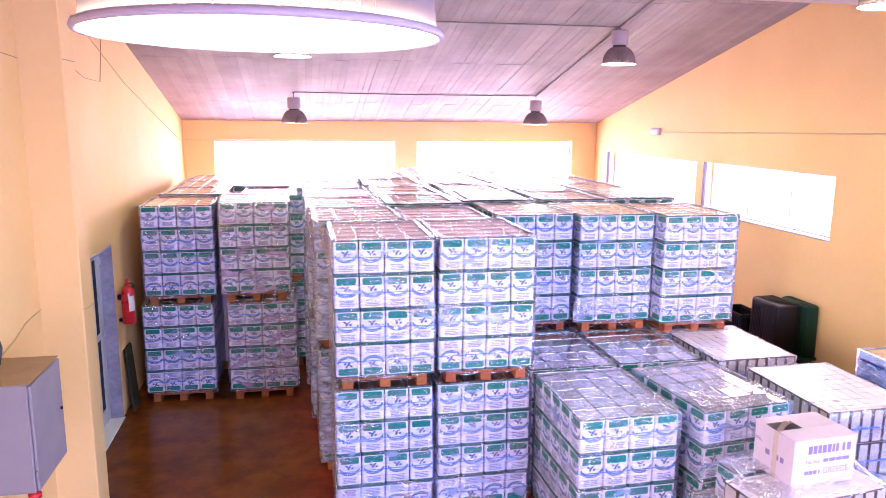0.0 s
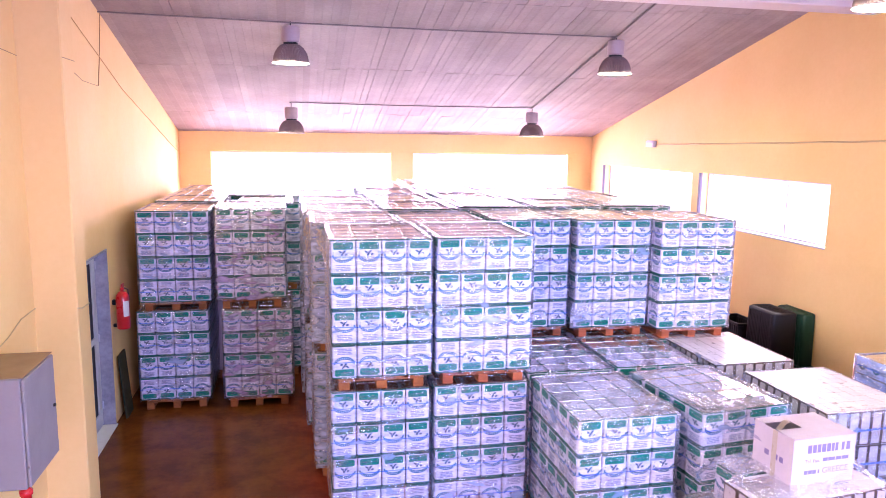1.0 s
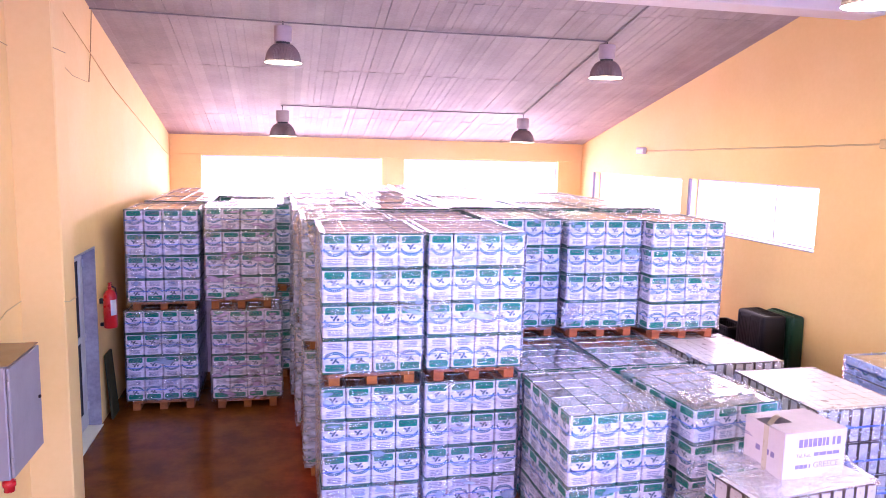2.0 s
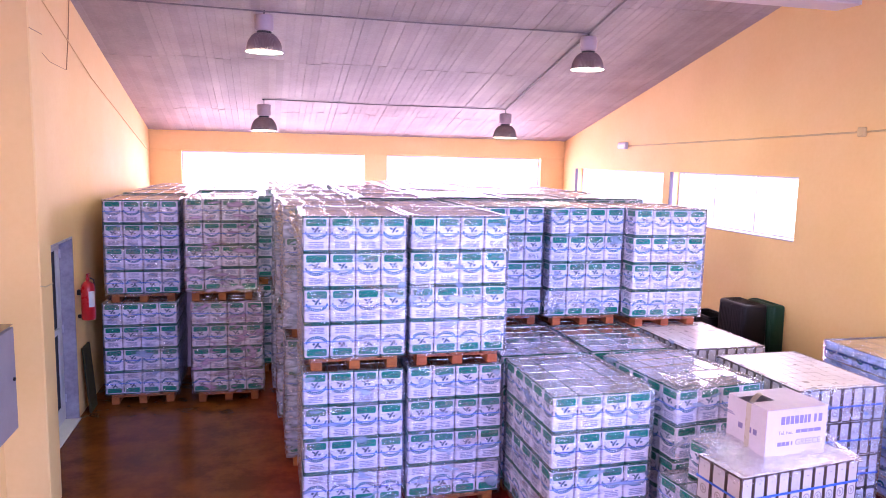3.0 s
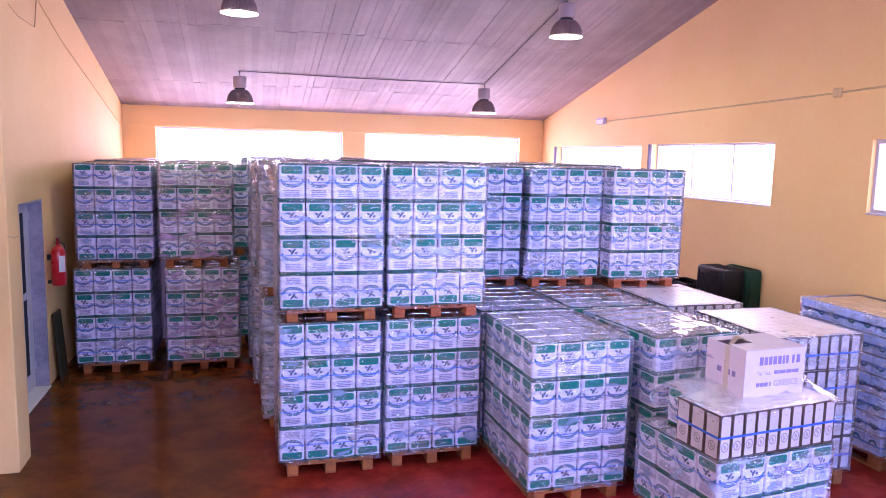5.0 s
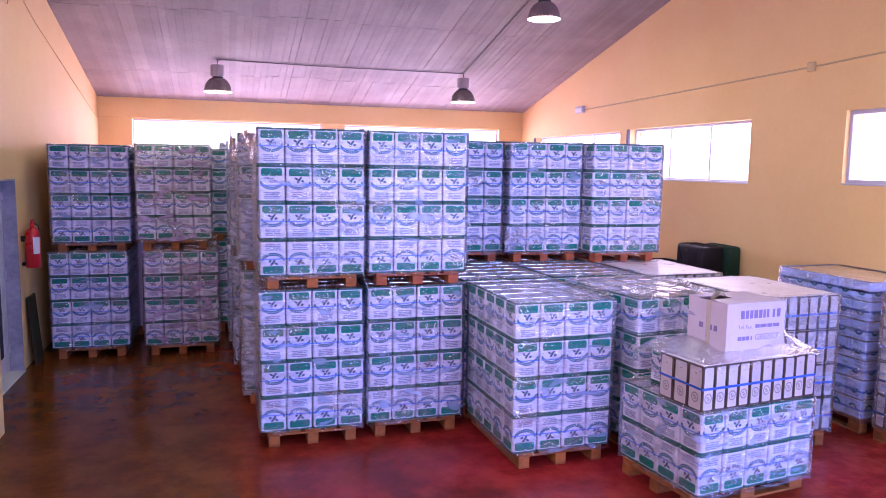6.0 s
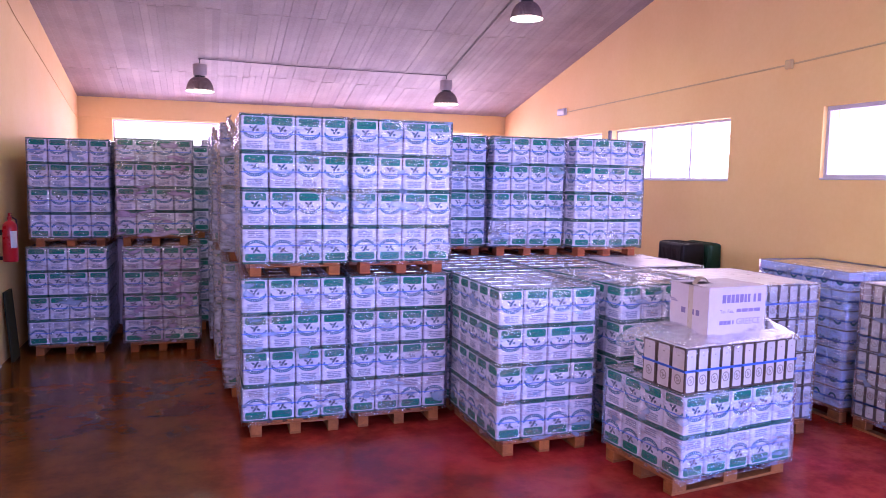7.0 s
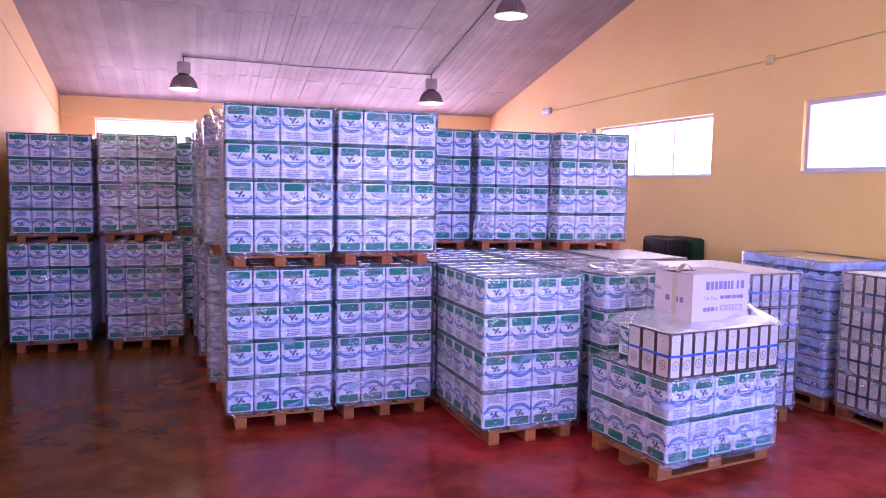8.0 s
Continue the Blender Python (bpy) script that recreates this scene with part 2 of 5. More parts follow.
def film_material(name="clear_stretch_film", gloss_low=0.008, gloss_high=0.46, haze_glare_high=0.44, relief=0.9, crease=0.45, rim_ior=1.3, veil_scale=4.2, haze_glare_low=0.0, gloss_rough=0.13, tint=(0.55, 0.66, 0.98)):
    """Clear stretch film: mostly see-through, with crumpled gloss, and window glare put in as tinted patches."""
    m, n, l, b = material(name)
    out = n["Material Output"]
    n.remove(b)
    co = n.new("ShaderNodeTexCoord")
    mapping = n.new("ShaderNodeMapping")
    mapping.inputs["Scale"].default_value = (1.0, 1.0, 2.6)
    info = n.new("ShaderNodeObjectInfo")
    mul = n.new("ShaderNodeMath")
    mul.operation = 'MULTIPLY'
    mul.inputs[1].default_value = 50
    l.new(info.outputs["Random"], mul.inputs[0])
    l.new(mul.outputs[0], mapping.inputs["Location"])
    l.new(co.outputs["Object"], mapping.inputs["Vector"])
    creases = node(n, "ShaderNodeTexNoise", Scale=9.0, Detail=6.0, Roughness=0.62, Distortion=1.6)
    l.new(mapping.outputs[0], creases.inputs["Vector"])
    patches = node(n, "ShaderNodeTexNoise", Scale=2.3, Detail=4.0, Roughness=0.6, Distortion=0.8)
    l.new(mapping.outputs[0], patches.inputs["Vector"])
    bump = node(n, "ShaderNodeBump", Strength=relief, Distance=0.05)
    l.new(creases.outputs[0], bump.inputs["Height"])
    gloss = node(n, "ShaderNodeBsdfGlossy", Roughness=gloss_rough)
    gloss.inputs["Color"].default_value = (0.95, 0.95, 1.0, 1)
    l.new(bump.outputs[0], gloss.inputs["Normal"])
    clear = n.new("ShaderNodeBsdfTransparent")
    clear.inputs["Color"].default_value = (0.97, 0.97, 0.98, 1)
    amount = n.new("ShaderNodeMapRange")
    amount.inputs[1].default_value, amount.inputs[2].default_value = 0.47, 0.72
    amount.inputs[3].default_value, amount.inputs[4].default_value = gloss_low, gloss_high
    l.new(patches.outputs[0], amount.inputs[0])
    lines = node(n, "ShaderNodeTexNoise", Scale=5.5, Detail=2.5, Roughness=0.5, Distortion=2.2)
    l.new(mapping.outputs[0], lines.inputs["Vector"])
    near = n.new("ShaderNodeMath")
    near.operation = 'SUBTRACT'
    near.inputs[1].default_value = 0.5
    l.new(lines.outputs[0], near.inputs[0])
    width = n.new("ShaderNodeMath")
    width.operation = 'ABSOLUTE'
    l.new(near.outputs[0], width.inputs[0])
    streak = n.new("ShaderNodeMapRange")
    streak.inputs[1].default_value, streak.inputs[2].default_value = 0.0, 0.012
    streak.inputs[3].default_value, streak.inputs[4].default_value = crease, 0.0
    l.new(width.outputs[0], streak.inputs[0])
    rim = node(n, "ShaderNodeFresnel", IOR=rim_ior)
    first = n.new("ShaderNodeMath")
    l.new(amount.outputs[0], first.inputs[0])
    l.new(rim.outputs[0], first.inputs[1])
    total = n.new("ShaderNodeMath")
    total.use_clamp = True
    l.new(first.outputs[0], total.inputs[0])
    l.new(streak.outputs[0], total.inputs[1])
    # tinted diffuse patches: painted window glare, and the milkiness of thick film
    milky = node(n, "ShaderNodeBsdfDiffuse")
    milky.inputs["Color"].default_value = (*tint, 1)
    cloud = node(n, "ShaderNodeTexNoise", Scale=veil_scale, Detail=1.2, Roughness=0.5, Distortion=0.4)
    l.new(mapping.outputs[0], cloud.inputs["Vector"])
    haze_glare = n.new("ShaderNodeMapRange")
    haze_glare.inputs[1].default_value, haze_glare.inputs[2].default_value = 0.46, 0.72
    haze_glare.inputs[3].default_value, haze_glare.inputs[4].default_value = haze_glare_low, haze_glare_high
    l.new(cloud.outputs[0], haze_glare.inputs[0])
    through_film = node(n, "ShaderNodeBsdfTranslucent")
    through_film.inputs["Color"].default_value = (*tint, 1)
    scatter = n.new("ShaderNodeMixShader")
    scatter.inputs[0].default_value = 0.4
    l.new(milky.outputs[0], scatter.inputs[1])
    l.new(through_film.outputs[0], scatter.inputs[2])
    veil = n.new("ShaderNodeMixShader")
    l.new(haze_glare.outputs[0], veil.inputs[0])
    l.new(clear.outputs[0], veil.inputs[1])
    l.new(scatter.outputs[0], veil.inputs[2])
    mix = n.new("ShaderNodeMixShader")
    l.new(total.outputs[0], mix.inputs[0])
    l.new(veil.outputs[0], mix.inputs[1])
    l.new(gloss.outputs[0], mix.inputs[2])
    l.new(mix.outputs[0], out.inputs["Surface"])
    return m


FILM = film_material()
# the lavender tint paints reflected light onto the crumples
CRUMPLED_FILM = film_material("crumpled_stretch_film", 0.08, 0.55, 0.62, 1.0, 0.60, 1.3, 5.0, 0.0, 0.20, (0.88, 0.62, 1.0))
THICK_FILM = film_material("layered_stretch_film", 0.09, 0.50, 0.80, 1.0, 0.6, 1.35, 6.0, 0.30, 0.18, (0.74, 0.76, 1.0))
DRAPED_FILM = film_material("draped_stretch_film", 0.02, 0.30, 0.04, 1.0, 0.75, 1.2, 6.0, 0.0, 0.12, (0.95, 0.90, 1.0))
THIN_FILM = film_material("single_stretch_film", 0.01, 0.20, 0.02, 1.0, 0.55, 1.1, 3.2, 0.0, 0.13)


def glass_material():
    m, n, l, b = material("window_glass")
    out = n["Material Output"]
    n.remove(b)
    gloss = node(n, "ShaderNodeBsdfGlossy", Roughness=0.02)
    clear = n.new("ShaderNodeBsdfTransparent")
    mix = n.new("ShaderNodeMixShader")
    mix.inputs[0].default_value = 0.05
    l.new(clear.outputs[0], mix.inputs[1])
    l.new(gloss.outputs[0], mix.inputs[2])
    l.new(mix.outputs[0], out.inputs["Surface"])
    return m


GLASS = glass_material()


def glow_material(name, colour, strength):
    m, n, l, b = material(name)
    b.inputs["Emission Color"].default_value = (*colour, 1)
    b.inputs["Emission Strength"].default_value = strength
    b.inputs["Base Color"].default_value = (0.8, 0.8, 0.8, 1)
    return m


BULB = glow_material("lit_lamp_glass", (0.90, 1.0, 0.66), 72.0)
BACKDROP = glow_material("glowing_white_backdrop", (0.93, 0.96, 1.0), 3.0)


# ---- mesh helpers ----
def box(bm, x0, y0, z0, x1, y1, z1, mat=0, bevel=0.0):
    r = bmesh.ops.create_cube(bm, size=1.0)
    for v in r["verts"]:
        v.co = Vector((x0 + (v.co.x + 0.5) * (x1 - x0), y0 + (v.co.y + 0.5) * (y1 - y0), z0 + (v.co.z + 0.5) * (z1 - z0)))
    faces = {f for v in r["verts"] for f in v.link_faces}
    if bevel:
        edges = list({e for f in faces for e in f.edges})
        made = bmesh.ops.bevel(bm, geom=edges, offset=bevel, segments=1, affect='EDGES', clamp_overlap=True)
        faces = {f for v in made["verts"] for f in v.link_faces} | {f for f in faces if f.is_valid}
    for f in faces:
        if f.is_valid:
            f.material_index = mat
    return [f for f in faces if f.is_valid]


def lathe(bm, profile, steps=24, mat=0, flute=0.0, cx=0.0, cy=0.0, smooth=True, caps=True):
    """A turned form from (radius, height) pairs; flute: every other line drawn in."""
    rings = []
    for r, z in profile:
        ring = []
        for i in range(steps):
            a = 2 * math.pi * i / steps
            q = r * (1 - flute) if (flute and i % 2) else r
            ring.append(bm.verts.new((cx + q * math.cos(a), cy + q * math.sin(a), z)))
        rings.append(ring)
    for a, b in zip(rings, rings[1:]):
        for i in range(steps):
            f = bm.faces.new((a[i], a[(i + 1) % steps], b[(i + 1) % steps], b[i]))
            f.material_index, f.smooth = mat, smooth
    for ring, flip in ((rings[0], True), (rings[-1], False)):
        if caps and profile[0 if flip else -1][0] > 0.0001:
            f = bm.faces.new(ring[::-1] if flip else ring)
            f.material_index = mat


def mesh_of(name, bm, mats):
    me = bpy.data.meshes.new(name)
    bm.normal_update()
    bm.to_mesh(me)
    bm.free()
    for m in (mats if isinstance(mats, (list, tuple)) else [mats]):
        me.materials.append(m)
    return me


def thing(name, label, category, group="", kind="", m=None):
    ob = new(name)
    ob.empty_display_size = 0.1
    if m is not None:
        ob.matrix_basis = m
    return tagged(ob, label, category, group, kind)


def part(name, data, mats, parent, label="", m=None):
    me = data if isinstance(data, bpy.types.Mesh) else mesh_of(name, data, mats)
    ob = new(name, me)
    ob.parent = parent
    if m is not None:
        ob.matrix_basis = m
    if label:
        ob["label"] = label
    return ob


def solid(name, bm, mats, label, category, group="", kind="", m=None):
    ob = new(name, mesh_of(name, bm, mats))
    if m is not None:
        ob.matrix_basis = m
    return tagged(ob, label, category, group, kind)


def tube(name, points, radius, mat, parent=None, resolution=2):
    cu = bpy.data.curves.new(name, 'CURVE')
    cu.dimensions, cu.bevel_depth, cu.bevel_resolution, cu.use_fill_caps = '3D', radius, resolution, True
    sp = cu.splines.new('POLY')
    sp.points.add(len(points) - 1)
    for p, c in zip(sp.points, points):
        p.co = (*c, 1)
    cu.materials.append(mat)
    tmp = bpy.data.objects.new(name, cu)
    scene.collection.objects.link(tmp)
    dg = bpy.context.evaluated_depsgraph_get()
    me = bpy.data.meshes.new_from_object(tmp.evaluated_get(dg))
    bpy.data.objects.remove(tmp)
    bpy.data.curves.remove(cu)
    me.name = name
    if not me.materials:
        me.materials.append(mat)
    ob = new(name, me)
    ob.parent = parent
    return ob


# ---- the hall ----
X0, X1, Y0, Y1 = -2.37, 6.87, -5.0, 16.17
EAVE, RIDGE_Y, RIDGE_Z, FRONT_FALL = 3.873, 7.65, 5.875, 0.17
FALL = (RIDGE_Z - EAVE) / (Y1 - RIDGE_Y)


def ceiling_z(y):
    return RIDGE_Z - (FALL * (y - RIDGE_Y) if y > RIDGE_Y else FRONT_FALL * (RIDGE_Y - y))


def wall_with_holes(bm, along, lo, hi, top, holes, at, thick, axis):
    """A wall of blocks round its openings. holes: (a0, a1, z0, z1) along the wall. top(a): its height there."""
    cuts = sorted({lo, hi, *[h[0] for h in holes], *[h[1] for h in holes], *along})
    for a, b in zip(cuts, cuts[1:]):
        here = sorted([h for h in holes if h[0] <= a + 1e-6 and h[1] >= b - 1e-6], key=lambda h: h[2])
        z = 0.0
        spans = []
        for h in here:
            if h[2] > z:
                spans.append((z, h[2], h[2]))
            z = h[3]
        spans.append((z, top(a), top(b)))
        for z0, za, zb in spans:
            def at_point(s, z, d):
                return (at + d, s, z) if axis == "x" else (s, at + d, z)
            vs = [bm.verts.new(at_point(*q)) for q in ((a, z0, 0), (b, z0, 0), (b, zb, 0), (a, za, 0),
                                                         (a, z0, thick), (b, z0, thick), (b, zb, thick), (a, za, thick))]
            for q in ((0, 1, 2, 3), (7, 6, 5, 4), (0, 4, 5, 1), (3, 2, 6, 7), (0, 3, 7, 4), (1, 5, 6, 2)):
                bm.faces.new([vs[i] for i in q])
    bmesh.ops.recalc_face_normals(bm, faces=bm.faces[:])


DOOR = (8.77, 9.77, 0.0, 2.355)
BACK_WINDOWS = [(-1.74, 2.12, 2.30, 3.455), (2.62, 6.29, 2.30, 3.455)]
SIDE_WINDOWS = [(11.66, 15.38, 2.42, 3.26), (8.27, 11.38, 2.42, 3.28), (3.60, 6.70, 2.45, 3.29)]
# out of view: opening added so the opposite gable wall gets more light
WEST_FILL_WINDOW = (0.6, 3.2, 2.7, 3.9)
# wide unseen opening added behind the camera to light the fronts
SOUTH_FILL_WINDOW = (2.8, 6.6, 1.0, 2.8)
SOUTH_WINDOW_SMALL = (-1.9, 0.1, 1.0, 2.8)
GATE = (-3.8, 1.6, 0.0, 3.3)


def structure(name, bm, mat, label, category):
    return solid(name, bm, mat, label, category, kind="structure")


bm = bmesh.new()
wall_with_holes(bm, [], X0 - 0.25, X1 + 0.25, lambda a: EAVE + 0.12, BACK_WINDOWS, Y1, 0.25, "y")
structure("wall_north", bm, WALL, "cream yellow plastered back wall with two wide windows", "wall")
bm = bmesh.new()
wall_with_holes(bm, [RIDGE_Y], Y0, Y1, lambda a: ceiling_z(a) + 0.12, [*SIDE_WINDOWS, GATE], X1, 0.25, "x")
structure("wall_east", bm, WALL, "cream yellow plastered gable wall with windows and a gateway", "wall")
bm = bmesh.new()
wall_with_holes(bm, [RIDGE_Y], Y0, Y1, lambda a: ceiling_z(a) + 0.12, [DOOR, WEST_FILL_WINDOW], X0, -0.25, "x")
structure("wall_west", bm, WALL, "cream yellow plastered gable wall with a door and an added unseen window", "wall")
bm = bmesh.new()
wall_with_holes(bm, [], X0 - 0.25, X1 + 0.25, lambda a: ceiling_z(Y0) + 0.12, [SOUTH_FILL_WINDOW, SOUTH_WINDOW_SMALL], Y0, -0.25, "y")
structure("wall_south", bm, WALL, "cream yellow plastered end wall with a small window and an added one", "wall")

# lintel band over the back windows, a shallow plaster step
bm = bmesh.new()
box(bm, X0, Y1 - 0.018, 3.475, X1, Y1 + 0.001, EAVE + 0.05, bevel=0.006)
structure("trim_lintel_band", bm, WALL, "shallow plastered lintel band above the windows", "trim")

# pier on the west wall
bm = bmesh.new()
box(bm, X0 - 0.05, 7.13, 0.0, -2.0, 7.50, ceiling_z(7.5) + 0.05, bevel=0.012)
structure("pier_west", bm, WALL, "cream yellow plastered concrete pier on the wall", "pier")

# ridge beam
bm = bmesh.new()
box(bm, X0, 7.45, 5.34, X1, 7.85, 5.98, bevel=0.01)
structure("ridge_beam", bm, BEAM, "pale painted concrete ridge beam under the roof", "beam")

# floor inside, ground outside
bm = bmesh.new()
bmesh.ops.create_grid(bm, x_segments=24, y_segments=48, size=0.5)
for v in bm.verts:
    v.co = Vector((X0 + (v.co.x + 0.5) * (X1 - X0), Y0 - 0.25 + (v.co.y + 0.5) * (Y1 - Y0 + 0.25), 0))
structure("floor", bm, FLOOR, "worn red-brown painted concrete floor with a dull sheen", "floor")
bm = bmesh.new()
bmesh.ops.create_grid(bm, x_segments=2, y_segments=2, size=300)
for v in bm.verts:
    v.co.z = -0.06
structure("ground", bm, OUTSIDE, "pale concrete yard outside the hall", "ground")

# boarded ceiling: narrow boards up the slope, in two lengths a side, one mesh
bm = bmesh.new()
rng = random.Random(5)


def ceiling_boards(ya, yb, cuts):
    x = X0 - 0.02
    run, jog = 0, 0.0
    while x < X1 + 0.02:
        w = 0.116
        gap = rng.choice((0.0015, 0.002, 0.002, 0.003, 0.003, 0.007))
        if run <= 0:
            run, jog = rng.randint(3, 11), rng.uniform(-0.09, 0.09)
        run -= 1
        ys = [ya] + [c + jog for c in cuts] + [yb]
        for a, b in zip(ys, ys[1:]):
            b -= 0.012
            drop = rng.uniform(-0.003, 0.003)
            za, zb = ceiling_z(a) + drop, ceiling_z(b) + drop
            xa, xb = x, x + w - gap
            lo = [bm.verts.new(c) for c in ((xa, a, za), (xb, a, za), (xb, b, zb), (xa, b, zb))]
            hi = [bm.verts.new((v.co.x, v.co.y, v.co.z + 0.02)) for v in lo]
            bm.faces.new(lo[::-1])
            bm.faces.new(hi)
            for i in range(4):
                j = (i + 1) % 4
                bm.faces.new((lo[i], lo[j], hi[j], hi[i]))
        x += w


ceiling_boards(RIDGE_Y, Y1 + 0.03, [9.2, 11.95, 14.6])
ceiling_boards(Y0 - 0.03, RIDGE_Y, [-1.6, 1.5, 4.6])
for ya, yb in ((RIDGE_Y, Y1 + 0.25), (Y0 - 0.25, RIDGE_Y)):
    vs = [bm.verts.new(c) for c in ((X0 - 0.25, ya, ceiling_z(ya) + 0.025), (X1 + 0.25, ya, ceiling_z(ya) + 0.025),
                                     (X1 + 0.25, yb, ceiling_z(yb) + 0.025), (X0 - 0.25, yb, ceiling_z(yb) + 0.025))]
    up = [bm.verts.new((v.co.x, v.co.y, v.co.z + 0.12)) for v in vs]
    bm.faces.new(vs[::-1])
    bm.faces.new(up)
    for i in range(4):
        j = (i + 1) % 4
        bm.faces.new((vs[i], vs[j], up[j], up[i]))
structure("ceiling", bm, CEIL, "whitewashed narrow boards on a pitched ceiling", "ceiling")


# ---- windows ----
def window(name, axis, at, a0, a1, z0, z1, lights, depth, label, jamb=False):
    """A window unit in its opening: frame bars, mullions, panes, sill."""
    w = thing(name, label, "window", kind="structure")

    def bar(nm, s0, s1, q0, q1, d0, d1, mat, bevel=0.006):
        b = bmesh.new()
        if axis == "x":
            box(b, at + d0, s0, q0, at + d1, s1, q1, bevel=bevel)
        else:
            box(b, s0, at + d0, q0, s1, at + d1, q1, bevel=bevel)
        return part(nm, b, mat, w)
    t, da, db = 0.05 if depth < 0.07 else 0.032, depth, depth + 0.06
    bar("frame_bar", a0, a1, z0, z0 + t, da, db, FRAMEPAINT)
    bar("frame_bar", a0, a1, z1 - t, z1, da, db, FRAMEPAINT)
    bar("frame_bar", a0, a0 + t, z0 + t, z1 - t, da, db, FRAMEPAINT)
    bar("frame_bar", a1 - t, a1, z0 + t, z1 - t, da, db, FRAMEPAINT)
    step = (a1 - a0 - 2 * t) / lights
    for i in range(lights):
        s0, s1 = a0 + t + i * step, a0 + t + (i + 1) * step
        if i:
            bar("mullion", s0 - 0.014, s0 + 0.014, z0 + t, z1 - t, da + 0.015, db - 0.015, FRAMEPAINT)
        p = bar("pane", s0 + 0.014, s1 - 0.014, z0 + t, z1 - t, da + 0.027, da + 0.033, GLASS, bevel=0.0)
        p.visible_shadow = False
    if jamb:
        # added bar, coloured dark for the unlit end of the opening
        bar("jamb", a1 - 0.055, a1 - 0.003, z0 + 0.014, z1 - 0.003, -0.045, 0.004, SHADED_JAMB)
    bar("window_sill", a0, a1, z0 - 0.012, z0 + 0.012, -0.006, depth, FRAMEPAINT)
    return w


for i, (a0, a1, z0, z1) in enumerate(BACK_WINDOWS):
    window("window_%d" % (i + 1), "y", Y1, a0, a1, z0, z1, 2, 0.12, "wide glazed strip window with white aluminium frame")
for i, (a0, a1, z0, z1) in enumerate(SIDE_WINDOWS):
    window("window_%d" % (i + 3), "x", X1, a0, a1, z0, z1, 2 if i == 2 else 3, 0.05 if i == 2 else 0.14, "glazed sliding window with white aluminium frame", i < 2)

window("window_6", "y", Y0 - 0.25, SOUTH_FILL_WINDOW[0], SOUTH_FILL_WINDOW[1], SOUTH_FILL_WINDOW[2], SOUTH_FILL_WINDOW[3], 3, 0.1, "added unseen window in the end wall that lights the loads' fronts")
window("window_8", "y", Y0 - 0.25, *SOUTH_WINDOW_SMALL, 2, 0.1, "small glazed window with white aluminium frame in the end wall")
window("window_7", "x", X0 - 0.25, *WEST_FILL_WINDOW, 4, 0.08, "glazed window with white aluminium frame in the side wall")

# sky light in the openings
for a0, a1, z0, z1 in BACK_WINDOWS:
    sky_light("sky_light", ((a0 + a1) / 2, Y1 + 0.3, (z0 + z1) / 2), ((a0 + a1) / 2, 0, (z0 + z1) / 2 - 3.0), a1 - a0, z1 - z0, 38 * GLARE, (1.0, 0.74, 1.0))
for a0, a1, z0, z1 in SIDE_WINDOWS:
    sky_light("sky_light", (X1 + 0.3, (a0 + a1) / 2, (z0 + z1) / 2), (0, (a0 + a1) / 2, (z0 + z1) / 2 - 1.5), a1 - a0, z1 - z0, 9 * GLARE, (0.95, 0.80, 1.0))
sky_light("sky_light", (X1 + 0.3, (GATE[0] + GATE[1]) / 2, 1.7), (2.5, (GATE[0] + GATE[1]) / 2 + 1.0, 1.4), GATE[1] - GATE[0], GATE[3], 84 * GLARE, (0.30, 0.47, 1.0))
# fill lamp of the added end-wall opening, for the fronts of the loads
sky_light("sky_light", (4.7, Y0 - 0.3, 1.9), (3.4, 8.0, 1.5), 3.8, 1.8, 112 * GLARE, (0.36, 0.51, 1.0))
sky_light("sky_light", (-0.9, Y0 - 0.3, 1.9), (-0.9, 8.0, 1.6), 2.0, 1.8, 30 * GLARE, (0.66, 0.56, 1.0))
# narrow fill lamp in the added west opening, aimed at the gable wall
sky_light("sky_light", (X0 - 0.3, 1.9, 3.3), (6.8, 8.8, 1.9), 2.6, 1.2, 4.5 * GLARE, (1.0, 0.90, 0.98), 50)
# added glowing panels that stand in for the bright outdoors behind the panes
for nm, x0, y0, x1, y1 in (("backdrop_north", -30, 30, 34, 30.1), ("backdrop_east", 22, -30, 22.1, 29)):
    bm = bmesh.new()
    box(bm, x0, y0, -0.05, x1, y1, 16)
    structure(nm, bm, BACKDROP, "glowing white panel standing in for the overexposed outdoors", "backdrop")


# ---- door on the west wall ----
door = thing("door_1", "glazed white metal door set deep in a grey marble-lined opening", "door", kind="structure")
y0, y1, zt = DOOR[0], DOOR[1], DOOR[3]
for a, b, z0, z1 in ((y0, y0 + 0.025, 0, zt), (y1 - 0.025, y1, 0, zt), (y0 + 0.025, y1 - 0.025, zt - 0.025, zt)):
    bm = bmesh.new()
    box(bm, X0 - 0.25, a, z0, X0 + 0.012, b, z1, bevel=0.003)
    part("door_lining", bm, MARBLE, door, "grey veined marble lining")
ya, yb = y0 + 0.03, y1 - 0.03
leaf = new("door_leaf")
leaf.parent = door
leaf.matrix_basis = pose(-0.045, 0, 0)
for a, b, z0, z1 in ((ya, yb - 0.34, 0.03, zt - 0.03), (yb - 0.15, yb, 0.03, zt - 0.03), (yb - 0.34, yb - 0.15, 0.03, 0.22), (yb - 0.34, yb - 0.15, 1.16, 1.24), (yb - 0.34, yb - 0.15, zt - 0.15, zt - 0.03)):
    bm = bmesh.new()
    box(bm, X0 - 0.14, a, z0, X0 - 0.095, b, z1, bevel=0.005)
    part("stile", bm, DOORPAINT, leaf)
